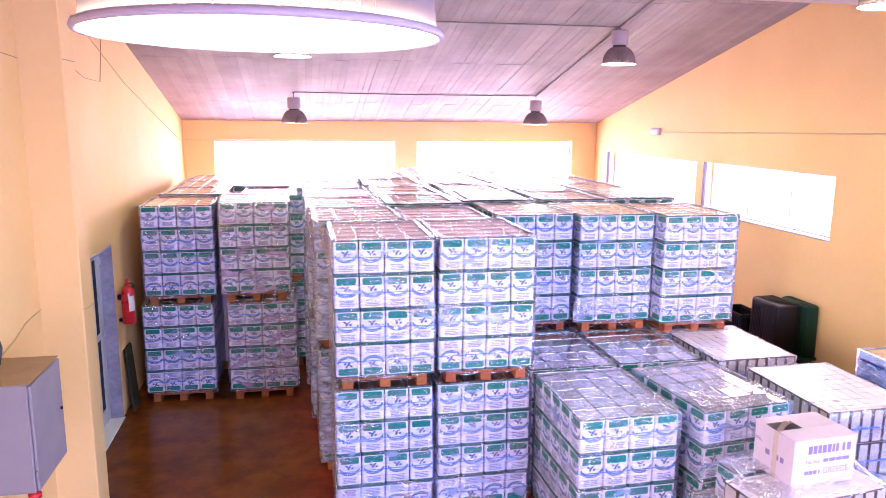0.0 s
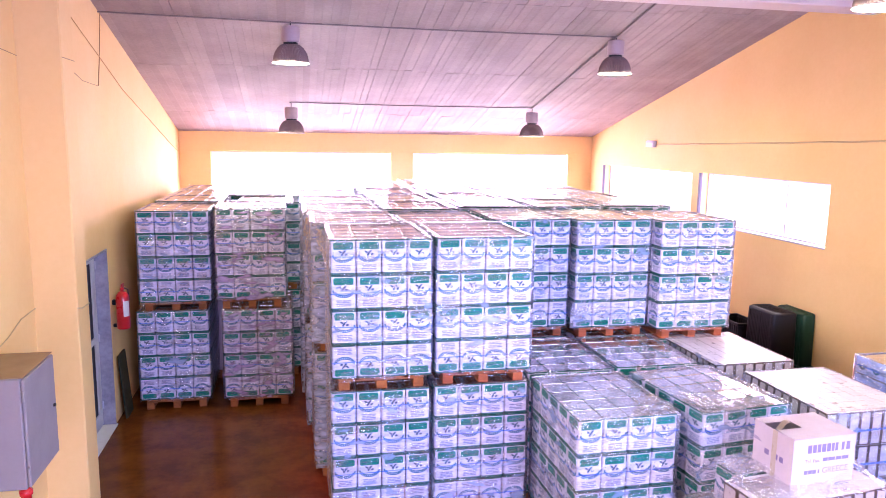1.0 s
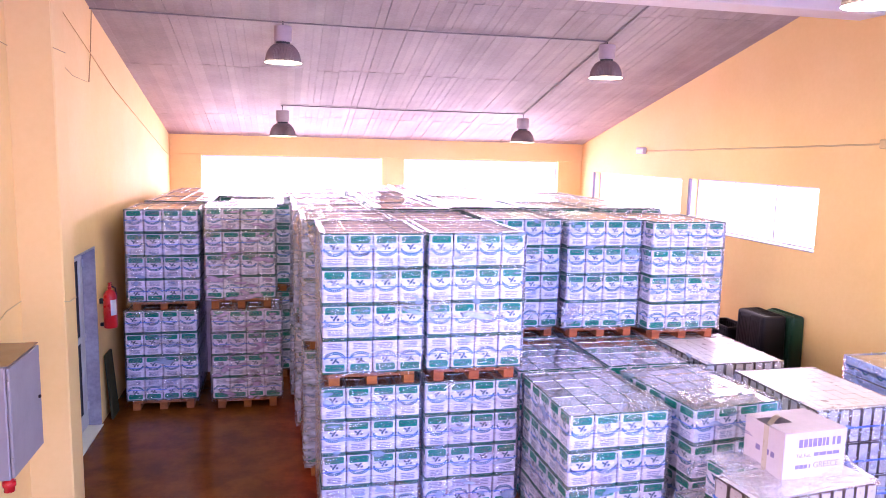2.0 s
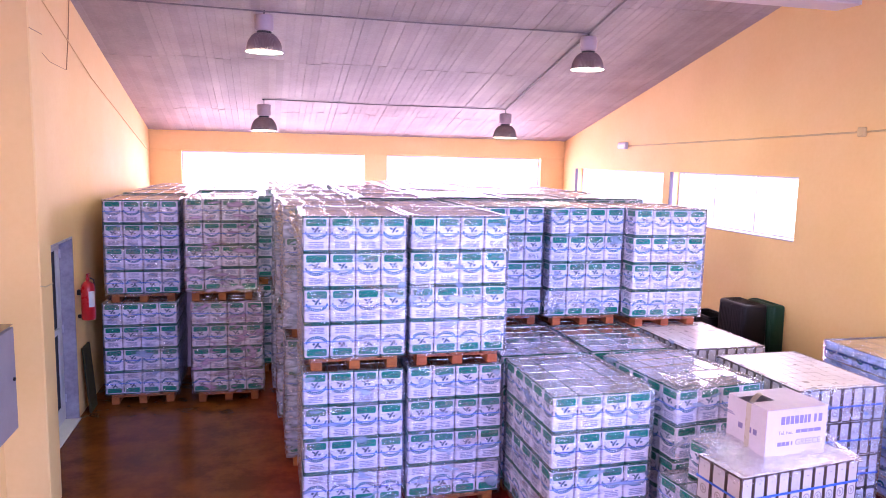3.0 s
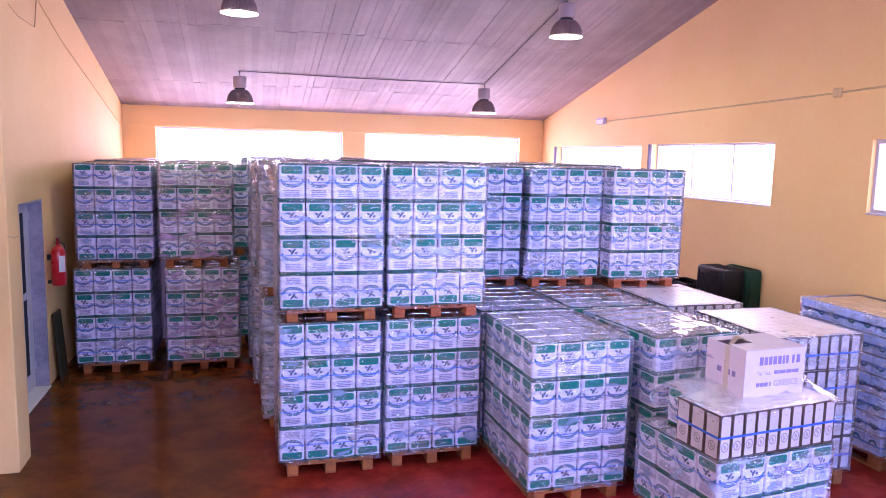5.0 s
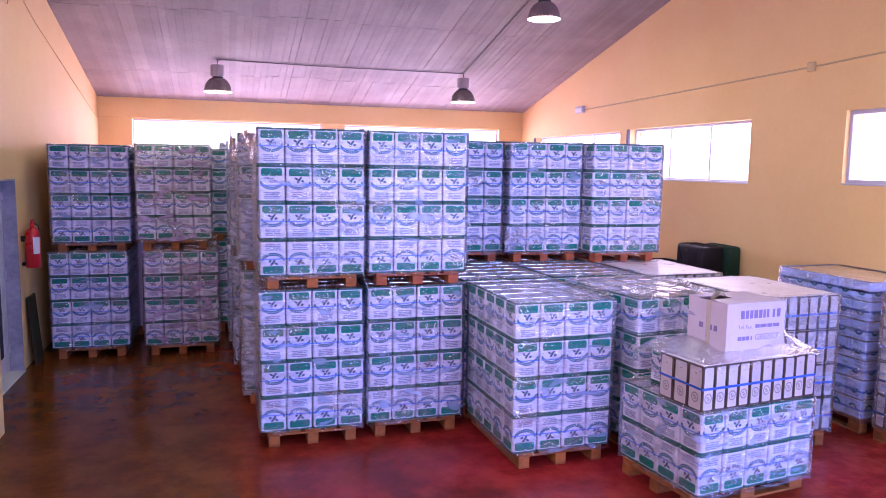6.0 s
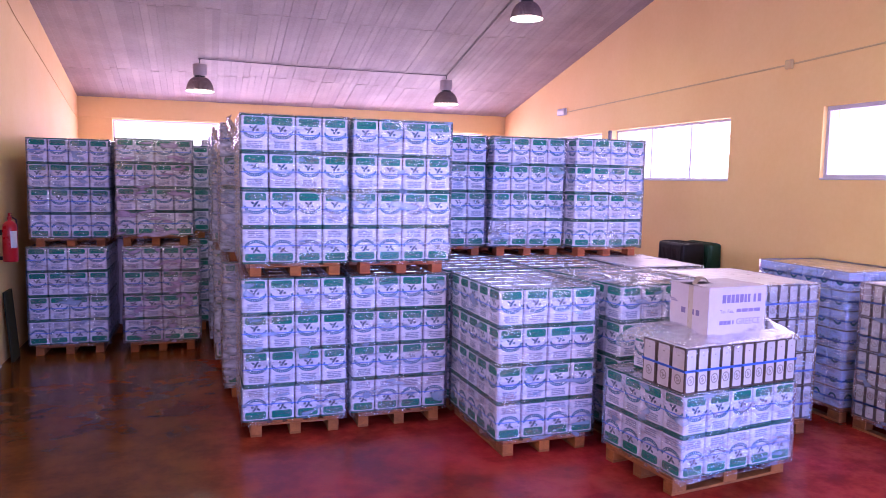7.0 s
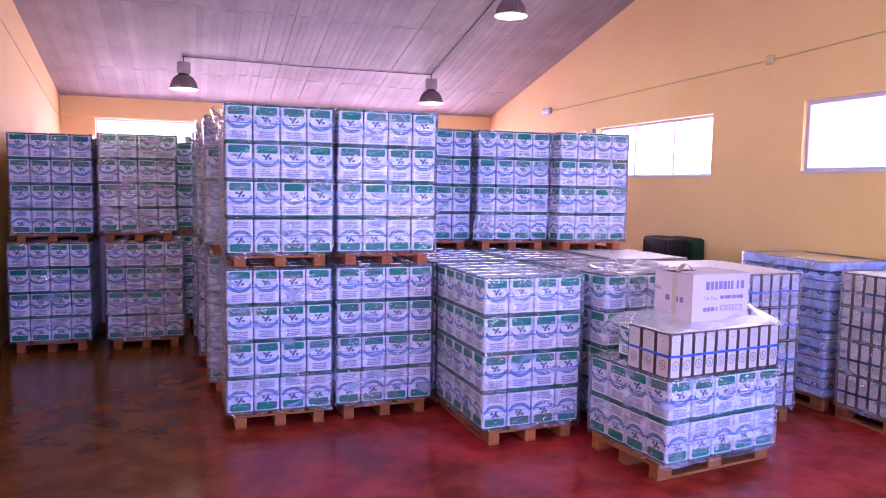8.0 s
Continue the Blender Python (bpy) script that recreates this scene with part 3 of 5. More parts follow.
for z0, z1 in ((0.22, 1.16), (1.24, zt - 0.15)):
    bm = bmesh.new()
    box(bm, X0 - 0.122, yb - 0.34, z0, X0 - 0.112, yb - 0.15, z1)
    part("door_panel", bm, DARKPANEL, leaf, "dark door glazing")
for z in (0.30, 1.20, 2.15):
    bm = bmesh.new()
    lathe(bm, [(0.012, -0.05), (0.012, 0.05)], 10)
    part("hinge", bm, FRAMEPAINT, leaf, m=pose(X0 - 0.085, yb - 0.02, z))
bm = bmesh.new()
box(bm, X0 - 0.095, ya + 0.05, 1.09, X0 - 0.05, ya + 0.08, 1.12, bevel=0.005)
box(bm, X0 - 0.07, ya + 0.05, 1.09, X0 - 0.05, ya + 0.19, 1.12, bevel=0.005)
part("handle", bm, METALGREY, leaf)
bm = bmesh.new()
box(bm, X0 - 0.25, y0, 0.0, X0 + 0.03, y1, 0.018, bevel=0.004)
part("threshold", bm, PAPER, door, "pale worn threshold strip")


# ---- tins ----
TW, TH, PITCH, LAYER = 0.2295, 0.325, 0.2345, 0.328


def panel(bm, side, w, pts, mat, off, d=None):
    """A printed shape on one side of a tin; pts in fractions across and up."""
    a = side * math.pi / 2
    c, s = math.cos(a), math.sin(a)
    vs = []
    for u, z in pts:
        x, y = (u - 0.5) * (d if d and side % 2 else w), -(w if not d or side % 2 else d) / 2 - off
        vs.append(bm.verts.new((x * c - y * s, x * s + y * c, z)))
    f = bm.faces.new(vs)
    f.material_index = mat


def tin_mesh(name, w, h, printed=True, body=WHITE):
    """A square tin with rounded corners, seamed rims, recessed lids and its print."""
    bm = bmesh.new()
    r = 0.020

    def ring(half, z):
        vs = []
        for cx, cy, a0 in ((1, 1, 0), (-1, 1, 90), (-1, -1, 180), (1, -1, 270)):
            for k in (0, 45, 90):
                a = radians(a0 + k)
                vs.append(bm.verts.new((cx * (half - r) + r * math.cos(a), cy * (half - r) + r * math.sin(a), z)))
        return vs
    e = w / 2
    prof = [(e - 0.012, 0.004, 1), (e - 0.007, 0.0, 1), (e, 0.001, 1), (e, 0.006, 1), (e - 0.003, 0.017, 1), (e - 0.0022, 0.019, 0),
            (e - 0.0022, h - 0.017, 0), (e - 0.003, h - 0.015, 1), (e, h - 0.006, 1), (e, h - 0.001, 1), (e - 0.002, h, 1), (e - 0.004, h - 0.001, 1)]
    rings = [ring(p[0], p[1]) for p in prof]
    for i in range(len(rings) - 1):
        a, b = rings[i], rings[i + 1]
        m = 0 if prof[i][2] == 0 and prof[i + 1][2] == 0 else (6 if i in (9, 10) else 1)
        for j in range(12):
            k = (j + 1) % 12
            f = bm.faces.new((a[j], a[k], b[k], b[j]))
            f.material_index = m
    f = bm.faces.new(rings[0][::-1])
    f.material_index = 1
    # lid sunk inside the seam, drawn in a little towards its middle
    rim = ring(e - 0.0045, h - 0.005)
    for j in range(12):
        k = (j + 1) % 12
        f = bm.faces.new((rings[-1][j], rings[-1][k], rim[k], rim[j]))
        f.material_index = 6
    lid, mid = ring(e - 0.0045, h - 0.005), bm.verts.new((0, 0, h - 0.0085))
    for j in range(12):
        f = bm.faces.new((lid[j], lid[(j + 1) % 12], mid))
        f.material_index, f.smooth = 6, True
    if printed:
        o = -0.0014

        def zz(q):
            return h * (1 - q)

        def bar(s, u0, u1, q0, q1, mat, up=0.0):
            panel(bm, s, w, [(u0, zz(q1)), (u1, zz(q1)), (u1, zz(q0)), (u0, zz(q0))], mat, o + up)
        for s in range(4):
            panel(bm, s, w, [(0.11, zz(0.26)), (0.14, zz(0.285)), (0.86, zz(0.285)), (0.89, zz(0.26)), (0.90, zz(0.115)), (0.87, zz(0.105)),
                              (0.86, zz(0.075)), (0.14, zz(0.075)), (0.13, zz(0.105)), (0.10, zz(0.115))], 2, o)
            for u0, u1 in ((0.22, 0.42), (0.45, 0.60), (0.63, 0.78)):
                bar(s, u0, u1, 0.175, 0.195, 4, 0.0004)
            # hanging ribbon, with its letters shown as gaps
            n = 10

            def bow(t, f):
                ang = radians(-176 + 172 * t)
                return 0.5 + (0.30 + 0.115 * f) * math.cos(ang), zz(0.475) + (0.095 + 0.085 * f) * h * math.sin(ang)
            for i in range(n):
                panel(bm, s, w, [bow(i / n, 1), bow((i + 1) / n, 1), bow((i + 1) / n, 0), bow(i / n, 0)], 3, o)
            for i in range(1, 12):
                t = i / 12
                panel(bm, s, w, [bow(t - 0.016, 0.72), bow(t + 0.016, 0.72), bow(t + 0.016, 0.28), bow(t - 0.016, 0.28)], 0, o + 0.0004)
            bar(s, 0.065, 0.135, 0.425, 0.49, 3, 0.0002)
            bar(s, 0.865, 0.935, 0.425, 0.49, 3, 0.0002)
            bar(s, 0.10, 0.15, 0.345, 0.365, 5)
            # branch: leaves and two olives
            for cx, q, rx, rz, turn in ((0.385, 0.352, 0.085, 0.010, -32), (0.55, 0.340, 0.085, 0.010, 42), (0.50, 0.385, 0.05, 0.009, -60), (0.455, 0.432, 0.05, 0.013, -15), (0.62, 0.420, 0.065, 0.012, 22)):
                pts = []
                for i in range(7):
                    a = 2 * math.pi * i / 7
                    u, v = rx * math.cos(a) * w, rz * math.sin(a)
                    t = radians(turn)
                    pts.append((cx + (u * math.cos(t) - v * math.sin(t)) / w, zz(q) + u * math.sin(t) + v * math.cos(t)))
                panel(bm, s, w, pts, 4, o + 0.0003)
            for q, words in ((0.715, ((0.20, 0.44), (0.47, 0.62), (0.65, 0.80))), (0.765, ((0.24, 0.38), (0.41, 0.60), (0.63, 0.76))), (0.815, ((0.20, 0.50), (0.53, 0.80))), (0.862, ((0.22, 0.36), (0.39, 0.66), (0.69, 0.78)))):
                for u0, u1 in words:
                    bar(s, u0, u1, q, q + 0.032, 5)
    return mesh_of(name, bm, [body, SEAM, GREEN, BLUE, NAVY, GREYTEXT, TIN])


def can_mesh(name, w, d, h):
    """A slim tall can: dark lacquered corners, pale panels with a round emblem on all sides."""
    bm = bmesh.new()
    box(bm, -w / 2, -d / 2, 0.0, w / 2, d / 2, h, 1, bevel=0.006)
    for z0, z1 in ((0.0, 0.007), (h - 0.007, h)):
        box(bm, -w / 2 - 0.0012, -d / 2 - 0.0012, z0, w / 2 + 0.0012, d / 2 + 0.0012, z1 + (0.001 if z0 else -0.001), 1, bevel=0.002)
    box(bm, -w / 2 - 0.0006, -d / 2 - 0.0006, h - 0.001, w / 2 + 0.0006, d / 2 + 0.0006, h + 0.0025, 2, bevel=0.002)
    for s in range(4):
        o = 0.0006
        edge = 0.014 / (d if s % 2 else w)
        panel(bm, s, w, [(edge + 0.05, 0.014), (0.95 - edge, 0.014), (1 - edge, 0.022), (1 - edge, h - 0.030), (0.95 - edge, h - 0.016), (edge + 0.05, h - 0.016), (edge, h - 0.030), (edge, 0.022)], 0, o, d)
        n, r = 14, 0.036 / (d if s % 2 else w)
        for i in range(n):
            q = []
            for t, rad in ((i, 1.0), (i + 1, 1.0), (i + 1, 0.74), (i, 0.74)):
                a = 2 * math.pi * t / n
                q.append((0.5 + r * rad * math.cos(a), h * 0.29 + 0.040 * rad * math.sin(a)))
            panel(bm, s, w, q, 3, o + 0.0003, d)
        for cx, q, rx in ((0.45, 0.31, 0.11), (0.56, 0.27, 0.10), (0.47, 0.25, 0.06)):
            panel(bm, s, w, [(cx - rx, h * q), (cx, h * q - 0.010), (cx + rx, h * q + 0.004), (cx, h * q + 0.012)], 3, o + 0.0003, d)
        panel(bm, s, w, [(0.44, h * 0.80), (0.56, h * 0.80), (0.56, h * 0.825), (0.44, h * 0.825)], 3, o + 0.0003, d)
    return mesh_of(name, bm, [SILVERLABEL, BRONZE, CANTOP, GOLDPRINT])


def small_tin_mesh(name, w, h):
    """A small squat tin, pale blue with a dark blue bowl-shaped emblem."""
    bm = bmesh.new()
    box(bm, -w / 2, -w / 2, 0.003, w / 2, w / 2, h - 0.003, 0, bevel=0.01)
    for z0, z1 in ((0.0, 0.007), (h - 0.007, h)):
        box(bm, -w / 2 - 0.001, -w / 2 - 0.001, z0, w / 2 + 0.001, w / 2 + 0.001, z1, 1, bevel=0.002)
    for s in range(4):
        o = 0.0008
        for i in range(8):
            q = []
            for t, rad in ((i / 8, 1.0), ((i + 1) / 8, 1.0), ((i + 1) / 8, 0.62), (i / 8, 0.62)):
                ang = radians(-175 + 170 * t)
                q.append((0.5 + 0.26 * rad * math.cos(ang), h * 0.55 + 0.30 * h * rad * math.sin(ang)))
            panel(bm, s, w, q, 2, o)
        panel(bm, s, w, [(0.44, h * 0.47), (0.58, h * 0.5), (0.52, h * 0.58)], 2, o)
        for q, half in ((0.16, 0.3), (0.10, 0.26)):
            panel(bm, s, w, [(0.5 - half, h * q), (0.5 + half, h * q), (0.5 + half, h * (q + 0.025)), (0.5 - half, h * (q + 0.025))], 3, o)
    return mesh_of(name, bm, [PALEBLUE, TIN, BLUE, GREYTEXT])


TIN_MESH = tin_mesh("tin", TW, TH)
CAN_MESH = can_mesh("slim_can", 0.1125, 0.1125, 0.324)
CAN_TALL = can_mesh("slim_can", 0.1125, 0.151, 0.350)
SMALL_MESH = small_tin_mesh("small_tin", 0.196, 0.194)


# ---- pallets ----
def board_mesh(name, sx, sy, sz, mat):
    bm = bmesh.new()
    box(bm, 0, 0, 0, sx, sy, sz, bevel=0.004)
    return mesh_of(name, bm, mat)


PALLET_MESHES = {}


def pallet_parts(parent, mat, across, ox, oy, high=0.144):
    """A block pallet 0.8 by 1.2 m as a part of its load; across: long side along x."""
    key = (mat.name, across)
    long_x = across
    if key not in PALLET_MESHES:
        def dims(a, b, c):
            return (b, a, c) if long_x else (a, b, c)
        PALLET_MESHES[key] = {"wide": board_mesh("deck_board", *dims(0.145, 1.2, 0.022), mat), "slim": board_mesh("deck_board", *dims(0.10, 1.2, 0.022), mat),
                              "cross": board_mesh("cross_board", *dims(0.8, 0.145, 0.022), mat), "block": board_mesh("block", *dims(0.10, 0.145, 0.078), mat),
                              "runner": board_mesh("runner", *dims(0.10, 1.2, 0.022), mat)}
    g = PALLET_MESHES[key]
    base = new("pallet")
    base.parent = parent
    base.empty_display_size = 0.1
    base.matrix_basis = pose(ox, oy, 0) @ Matrix.Diagonal((1, 1, high / 0.144, 1))

    def put(name, mesh, a, b, z):
        part(name, mesh, None, base, m=pose(*((b, a, z) if long_x else (a, b, z))))
    for a in (0.0, 0.35, 0.70):
        put("runner", g["runner"], a, 0.0, 0.0)
        for b in (0.0, 0.5275, 1.055):
            put("block", g["block"], a, b, 0.022)
    for b in (0.0, 0.5275, 1.055):
        put("cross_board", g["cross"], 0.0, b, 0.100)
    for nm, a in (("wide", 0.0), ("slim", 0.1875), ("wide", 0.3275), ("slim", 0.5125), ("wide", 0.655)):
        put("deck_board", g[nm], a, 0.0, 0.122)
    return base


def film_mesh(name, x0, y0, x1, y1, z0, z1, seed, fold=0.045, loose=0.006, rows=16, mat=None, side_mat=None):
    """Stretch film round a load, puckered, folded a little way over its top."""
    bm = bmesh.new()
    corners = [(x0, y0), (x1, y0), (x1, y1), (x0, y1)]
    around = []
    for (ax, ay), (bx, by) in zip(corners, corners[1:] + corners[:1]):
        n = 14
        for i in range(n):
            t = i / n
            around.append((ax + (bx - ax) * t, ay + (by - ay) * t))
    cx, cy = (x0 + x1) / 2, (y0 + y1) / 2
    rings = []
    for k in range(rows + 3):
        t = min(1.0, k / rows)
        z = z0 + (z1 - z0) * t
        inward = 0.0 if k <= rows else fold * (k - rows) / 2
        ring = []
        for x, y in around:
            p = noise.noise(Vector((x * 4 + seed, y * 4, z * 3.0)))
            d = 0.007 + loose * (0.6 + p) - inward
            lx, ly = x - cx, y - cy
            s = Vector((lx / (x1 - x0), ly / (y1 - y0)))
            out = Vector((math.copysign(1, lx) if abs(s.x) > 0.48 else 0, math.copysign(1, ly) if abs(s.y) > 0.48 else 0))
            if out.length > 1.2:
                d *= 0.8
            ring.append(bm.verts.new((x + out.x * d, y + out.y * d, z + (0.004 + 0.008 * max(0, p) if k > rows else 0) + (0.02 * p if k == 0 else 0))))
        rings.append(ring)
    n = len(around)
    for a, b in zip(rings, rings[1:]):
        for i in range(n):
            f = bm.faces.new((a[i], a[(i + 1) % n], b[(i + 1) % n], b[i]))
            f.smooth = True
            if i >= 3 * n // 4:
                f.material_index = 1
    return mesh_of(name, bm, [mat or FILM, side_mat or mat or FILM])


def film_sheet(name, w, d, z, seed, gap=0.0):
    """A loose sheet of film lying on a load's lids, torn unevenly at its sides."""
    bm = bmesh.new()
    nx, ny = 12, 15
    grid = []
    for i in range(nx + 1):
        col = []
        for j in range(ny + 1):
            u, v = i / nx, j / ny
            p = noise.noise(Vector((u * 3.3 + seed, v * 4.1, seed)))
            q = noise.noise(Vector((u * 9 + seed, v * 10, seed * 2)))
            e = 0.10 * noise.noise(Vector((v * 3 + seed, 5.0, u)))
            col.append(bm.verts.new((w * (gap + (1 - 2 * gap) * u) + e * (u - 0.5), d * v + e * (v - 0.5), z + 0.008 + 0.014 * max(0, p) + 0.006 * max(0, q))))
        grid.append(col)
    for i in range(nx):
        for j in range(ny):
            f = bm.faces.new((grid[i][j], grid[i + 1][j], grid[i + 1][j + 1], grid[i][j + 1]))
            f.smooth = True
    return mesh_of(name, bm, FILM)


def strap_mesh(x0, y0, x1, y1, seed, drop=0.0, width=0.009):
    """A thin strap drawn tight round one layer, a little askew."""
    bm = bmesh.new()
    r = random.Random(seed)
    tops, lows = [], []
    e = 0.0025
    for x, y in ((x0 - e, y0 - e), (x1 + e, y0 - e), (x1 + e, y1 + e), (x0 - e, y1 + e)):
        dz = r.uniform(-0.010, 0.010) + drop
        tops.append(bm.verts.new((x, y, dz + width / 2)))
        lows.append(bm.verts.new((x, y, dz - width / 2)))
    for i in range(4):
        j = (i + 1) % 4
        bm.faces.new((lows[i], lows[j], tops[j], tops[i]))
    bmesh.ops.solidify(bm, geom=bm.faces[:], thickness=0.0012)
    return mesh_of("strap", bm, STRAP)


STRAPS = {}


def tin_load(nx, ny, layers, label, wood=WOOD, flipped=(0,), seed=1, wrapped=True, group="loads of tins", full_top=True, m=None, film_loose=0.006, side_mat=None, film_mat=None, high=0.144):
    """A pallet of tins: front left tin corner at the origin, x across the front, y to the rear."""
    load = thing("pallet_of_tins", label, "pallet load", group, m=m)
    w, d = nx * PITCH, ny * PITCH
    across = nx > ny
    pw, pd = (1.2, 0.8) if across else (0.8, 1.2)
    pallet_parts(load, wood, across, (w - pw) / 2, 0.012 if not across else (d - pd) / 2, high)
    r = random.Random(seed)
    for k in range(layers):
        sx, sy = r.uniform(-0.006, 0.006), r.uniform(-0.004, 0.004)
        for i in range(nx):
            for j in range(ny):
                inner = 0 < i < nx - 1 and 0 < j < ny - 1
                if inner and not (k == layers - 1 and full_top):
                    continue
                x, y = (i + 0.5) * PITCH + sx + r.uniform(-0.001, 0.001), (j + 0.5) * PITCH + sy + r.uniform(-0.002, 0.002)
                z = high + k * LAYER
                a = r.uniform(-0.6, 0.6)
                if film_loose > 0.01:
                    x, y, a = x + r.uniform(-0.004, 0.004), y + r.uniform(-0.004, 0.008), a * 5
                if k in flipped:
                    t = pose(x, y, z + TH, 180, 0, a)
                else:
                    t = pose(x, y, z, 0, 0, a)
                part("tin", TIN_MESH, None, load, m=t)
        key = (nx, ny, seed % 3, k % 2)
        if key not in STRAPS:
            STRAPS[key] = strap_mesh(0, 0, w, d, seed * 7 + k)
        part("strap", STRAPS[key], None, load, "blue plastic strap", m=pose(sx, sy, high + k * LAYER + TH * (0.50 if k in flipped else 0.49)))
    if wrapped:
        fm = film_mesh("stretch_film", 0, 0, w, d, high - 0.025, high + layers * LAYER, seed * 3.7, loose=film_loose, mat=film_mat or FILM, side_mat=side_mat)
        f = part("stretch_film", fm, None, load, "clear crumpled stretch film")
        f.visible_shadow = False
    return load


def rear_load(label, top, seed, m=None, sheet=True):
    """A pallet of tins in the depth of the block: its upper layer tin by tin, the rest joined."""
    load = thing("pallet_of_tins", label, "pallet load", "loads of tins", m=m)
    bmj = bmesh.new()
    for k in range(3 if top else 4):
        for i in range(4):
            for j in range(5):
                if 0 < i < 3 and 0 < j < 4:
                    continue
                x, y, z = i * PITCH, j * PITCH, 0.144 + k * LAYER
                box(bmj, x + 0.002, y + 0.002, z, x + TW, y + TW, z + TH, 0)
    tagged(part("load_core", bmj, WHITE, load), kind="stuff")
    bmj = bmesh.new()
    for a in (0.0, 0.35, 0.70):
        box(bmj, 0.07 + a, 0.012, 0.0, 0.17 + a, 1.2, 0.022)
        for b in (0.0, 0.5275, 1.055):
            box(bmj, 0.07 + a, 0.012 + b, 0.022, 0.17 + a, 0.157 + b, 0.10)
    for a, w in ((0.0, 0.145), (0.1875, 0.1), (0.3275, 0.145), (0.5125, 0.1), (0.655, 0.145)):
        box(bmj, 0.07 + a, 0.012, 0.10, 0.07 + a + w, 1.2, 0.144)
    part("pallet", bmj, WOOD, load)
    if top:
        r = random.Random(seed)
        for i in range(4):
            for j in range(5):
                part("tin", TIN_MESH, None, load, m=pose((i + 0.5) * PITCH + r.uniform(-0.003, 0.003), (j + 0.5) * PITCH + r.uniform(-0.003, 0.003), 0.144 + 3 * LAYER, 0, 0, r.uniform(-1, 1)))
        fm = film_mesh("stretch_film", 0, 0, 4 * PITCH, 5 * PITCH, 0.144 + 2.4 * LAYER, 0.144 + 4 * LAYER, seed * 2.3, fold=0.10, rows=5)
        f = part("stretch_film", fm, None, load, "clear crumpled stretch film")
        f.visible_shadow = False
        if sheet:
            f = part("film_sheet", film_sheet("film_sheet", 4 * PITCH, 5 * PITCH, 0.144 + 4 * LAYER, seed, 0.14), None, load, "loose clear film over the lids")
            f.visible_shadow = False
    return load


UP = 0.144 + 4 * LAYER          # height of a load, where the next pallet stands
LOW_LABEL = "strapped white tins with green and blue print on a wooden pallet"
UP_LABEL = "film-wrapped white tins on a pallet standing on another load"

SLIM = 0.115
SUNK = Matrix.Diagonal((1, 1, 0.967, 1))
front_a = tin_load(4, 5, 4, LOW_LABEL, seed=1, side_mat=THICK_FILM, m=pose(0.305, 6.52, 0))
front_b = tin_load(4, 5, 4, UP_LABEL, seed=2, side_mat=THICK_FILM, high=SLIM, m=pose(0.305, 6.50, UP + 0.012))
front_c = tin_load(4, 5, 4, UP_LABEL, wood=REDWOOD, seed=3, high=SLIM, m=pose(1.295, 6.52, UP + 0.012))
copy_thing(front_a, pose(1.295, 6.54, 0, 0, 0, 0.3))
# second row behind, and the taller stacks beyond the low ones
milky_a = tin_load(4, 5, 4, "white tins wound thickly in milky stretch film on a pallet", seed=5, film_loose=0.016, film_mat=THICK_FILM, m=pose(0.19, 7.80, 0))
milky_b = tin_load(4, 5, 4, "upper pallet of tins wound in milky crumpled film", seed=8, film_loose=0.018, film_mat=THICK_FILM, high=SLIM, m=pose(0.18, 7.80, UP + 0.012, 0, 0, 0.6))
copy_thing(front_a, pose(1.18, 7.80, 0))
copy_thing(front_b, pose(1.18, 7.82, UP, 0, 0, -0.4))
for x, y, a in ((2.27, 8.05, 0.2), (3.255, 7.95, -0.5), (4.235, 7.75, -0.6)):
    copy_thing(front_a, pose(x, y, 0, 0, 0, a))
    copy_thing(front_c, pose(x, y, UP, 0, 0, a + 0.4))
# west stacks along the side wall
copy_thing(front_a, pose(-2.14, 10.24, 0, 0, 0, 0.2) @ SUNK)
copy_thing(front_b, pose(-2.10, 10.26, UP * 0.967, 0, 0, 0.6) @ SUNK)
wl = tin_load(4, 5, 4, "strapped white tins in thick crumpled film on a pallet", seed=6, film_loose=0.018, film_mat=CRUMPLED_FILM, m=pose(-1.01, 10.16, 0))
wl.matrix_basis = wl.matrix_basis @ SUNK
copy_thing(wl, pose(-1.08, 10.24, UP * 0.967, 0, 0, 1.5))

# rows in the depth of the block
copy_thing(milky_a, pose(0.12, 9.06, 0))
copy_thing(milky_b, pose(0.11, 9.06, UP))
rear_low = rear_load("strapped white tins on a pallet deep in the stack", False, 11, m=pose(1.13, 9.06, 0))
rear_top = rear_load("film-wrapped white tins topping a stack of pallets", True, 12, m=pose(1.12, 9.06, UP), sheet=False)
rear_film = rear_load("film-wrapped tins with a torn sheet over their lids", True, 15, m=pose(2.12, 9.28, UP))
copy_thing(rear_low, pose(2.12, 9.28, 0))
rr = random.Random(8)
for row in range(5):
    for col in range(5):
        if row == 0 and col < 3:
            continue
        first = (0.12, 0.07, 0.02, -0.02, -0.02)[row]
        x = first + col * (4.24 - first) / 4 + rr.uniform(-0.02, 0.02)
        y = 9.06 + row * 1.25 + (0.22 if col > 1 else 0.0) + rr.uniform(-0.02, 0.02)
        if col > 1 and row == 4:
            y -= 0.05
        copy_thing(rear_low if col else milky_a, pose(x, y, 0, 0, 0, rr.uniform(-0.6, 0.6)))
        copy_thing((rear_film if (row + col) % 3 == 1 else rear_top) if col else milky_b, pose(x + rr.uniform(-0.02, 0.02), y, UP, 0, 0, rr.uniform(-0.8, 0.8)))
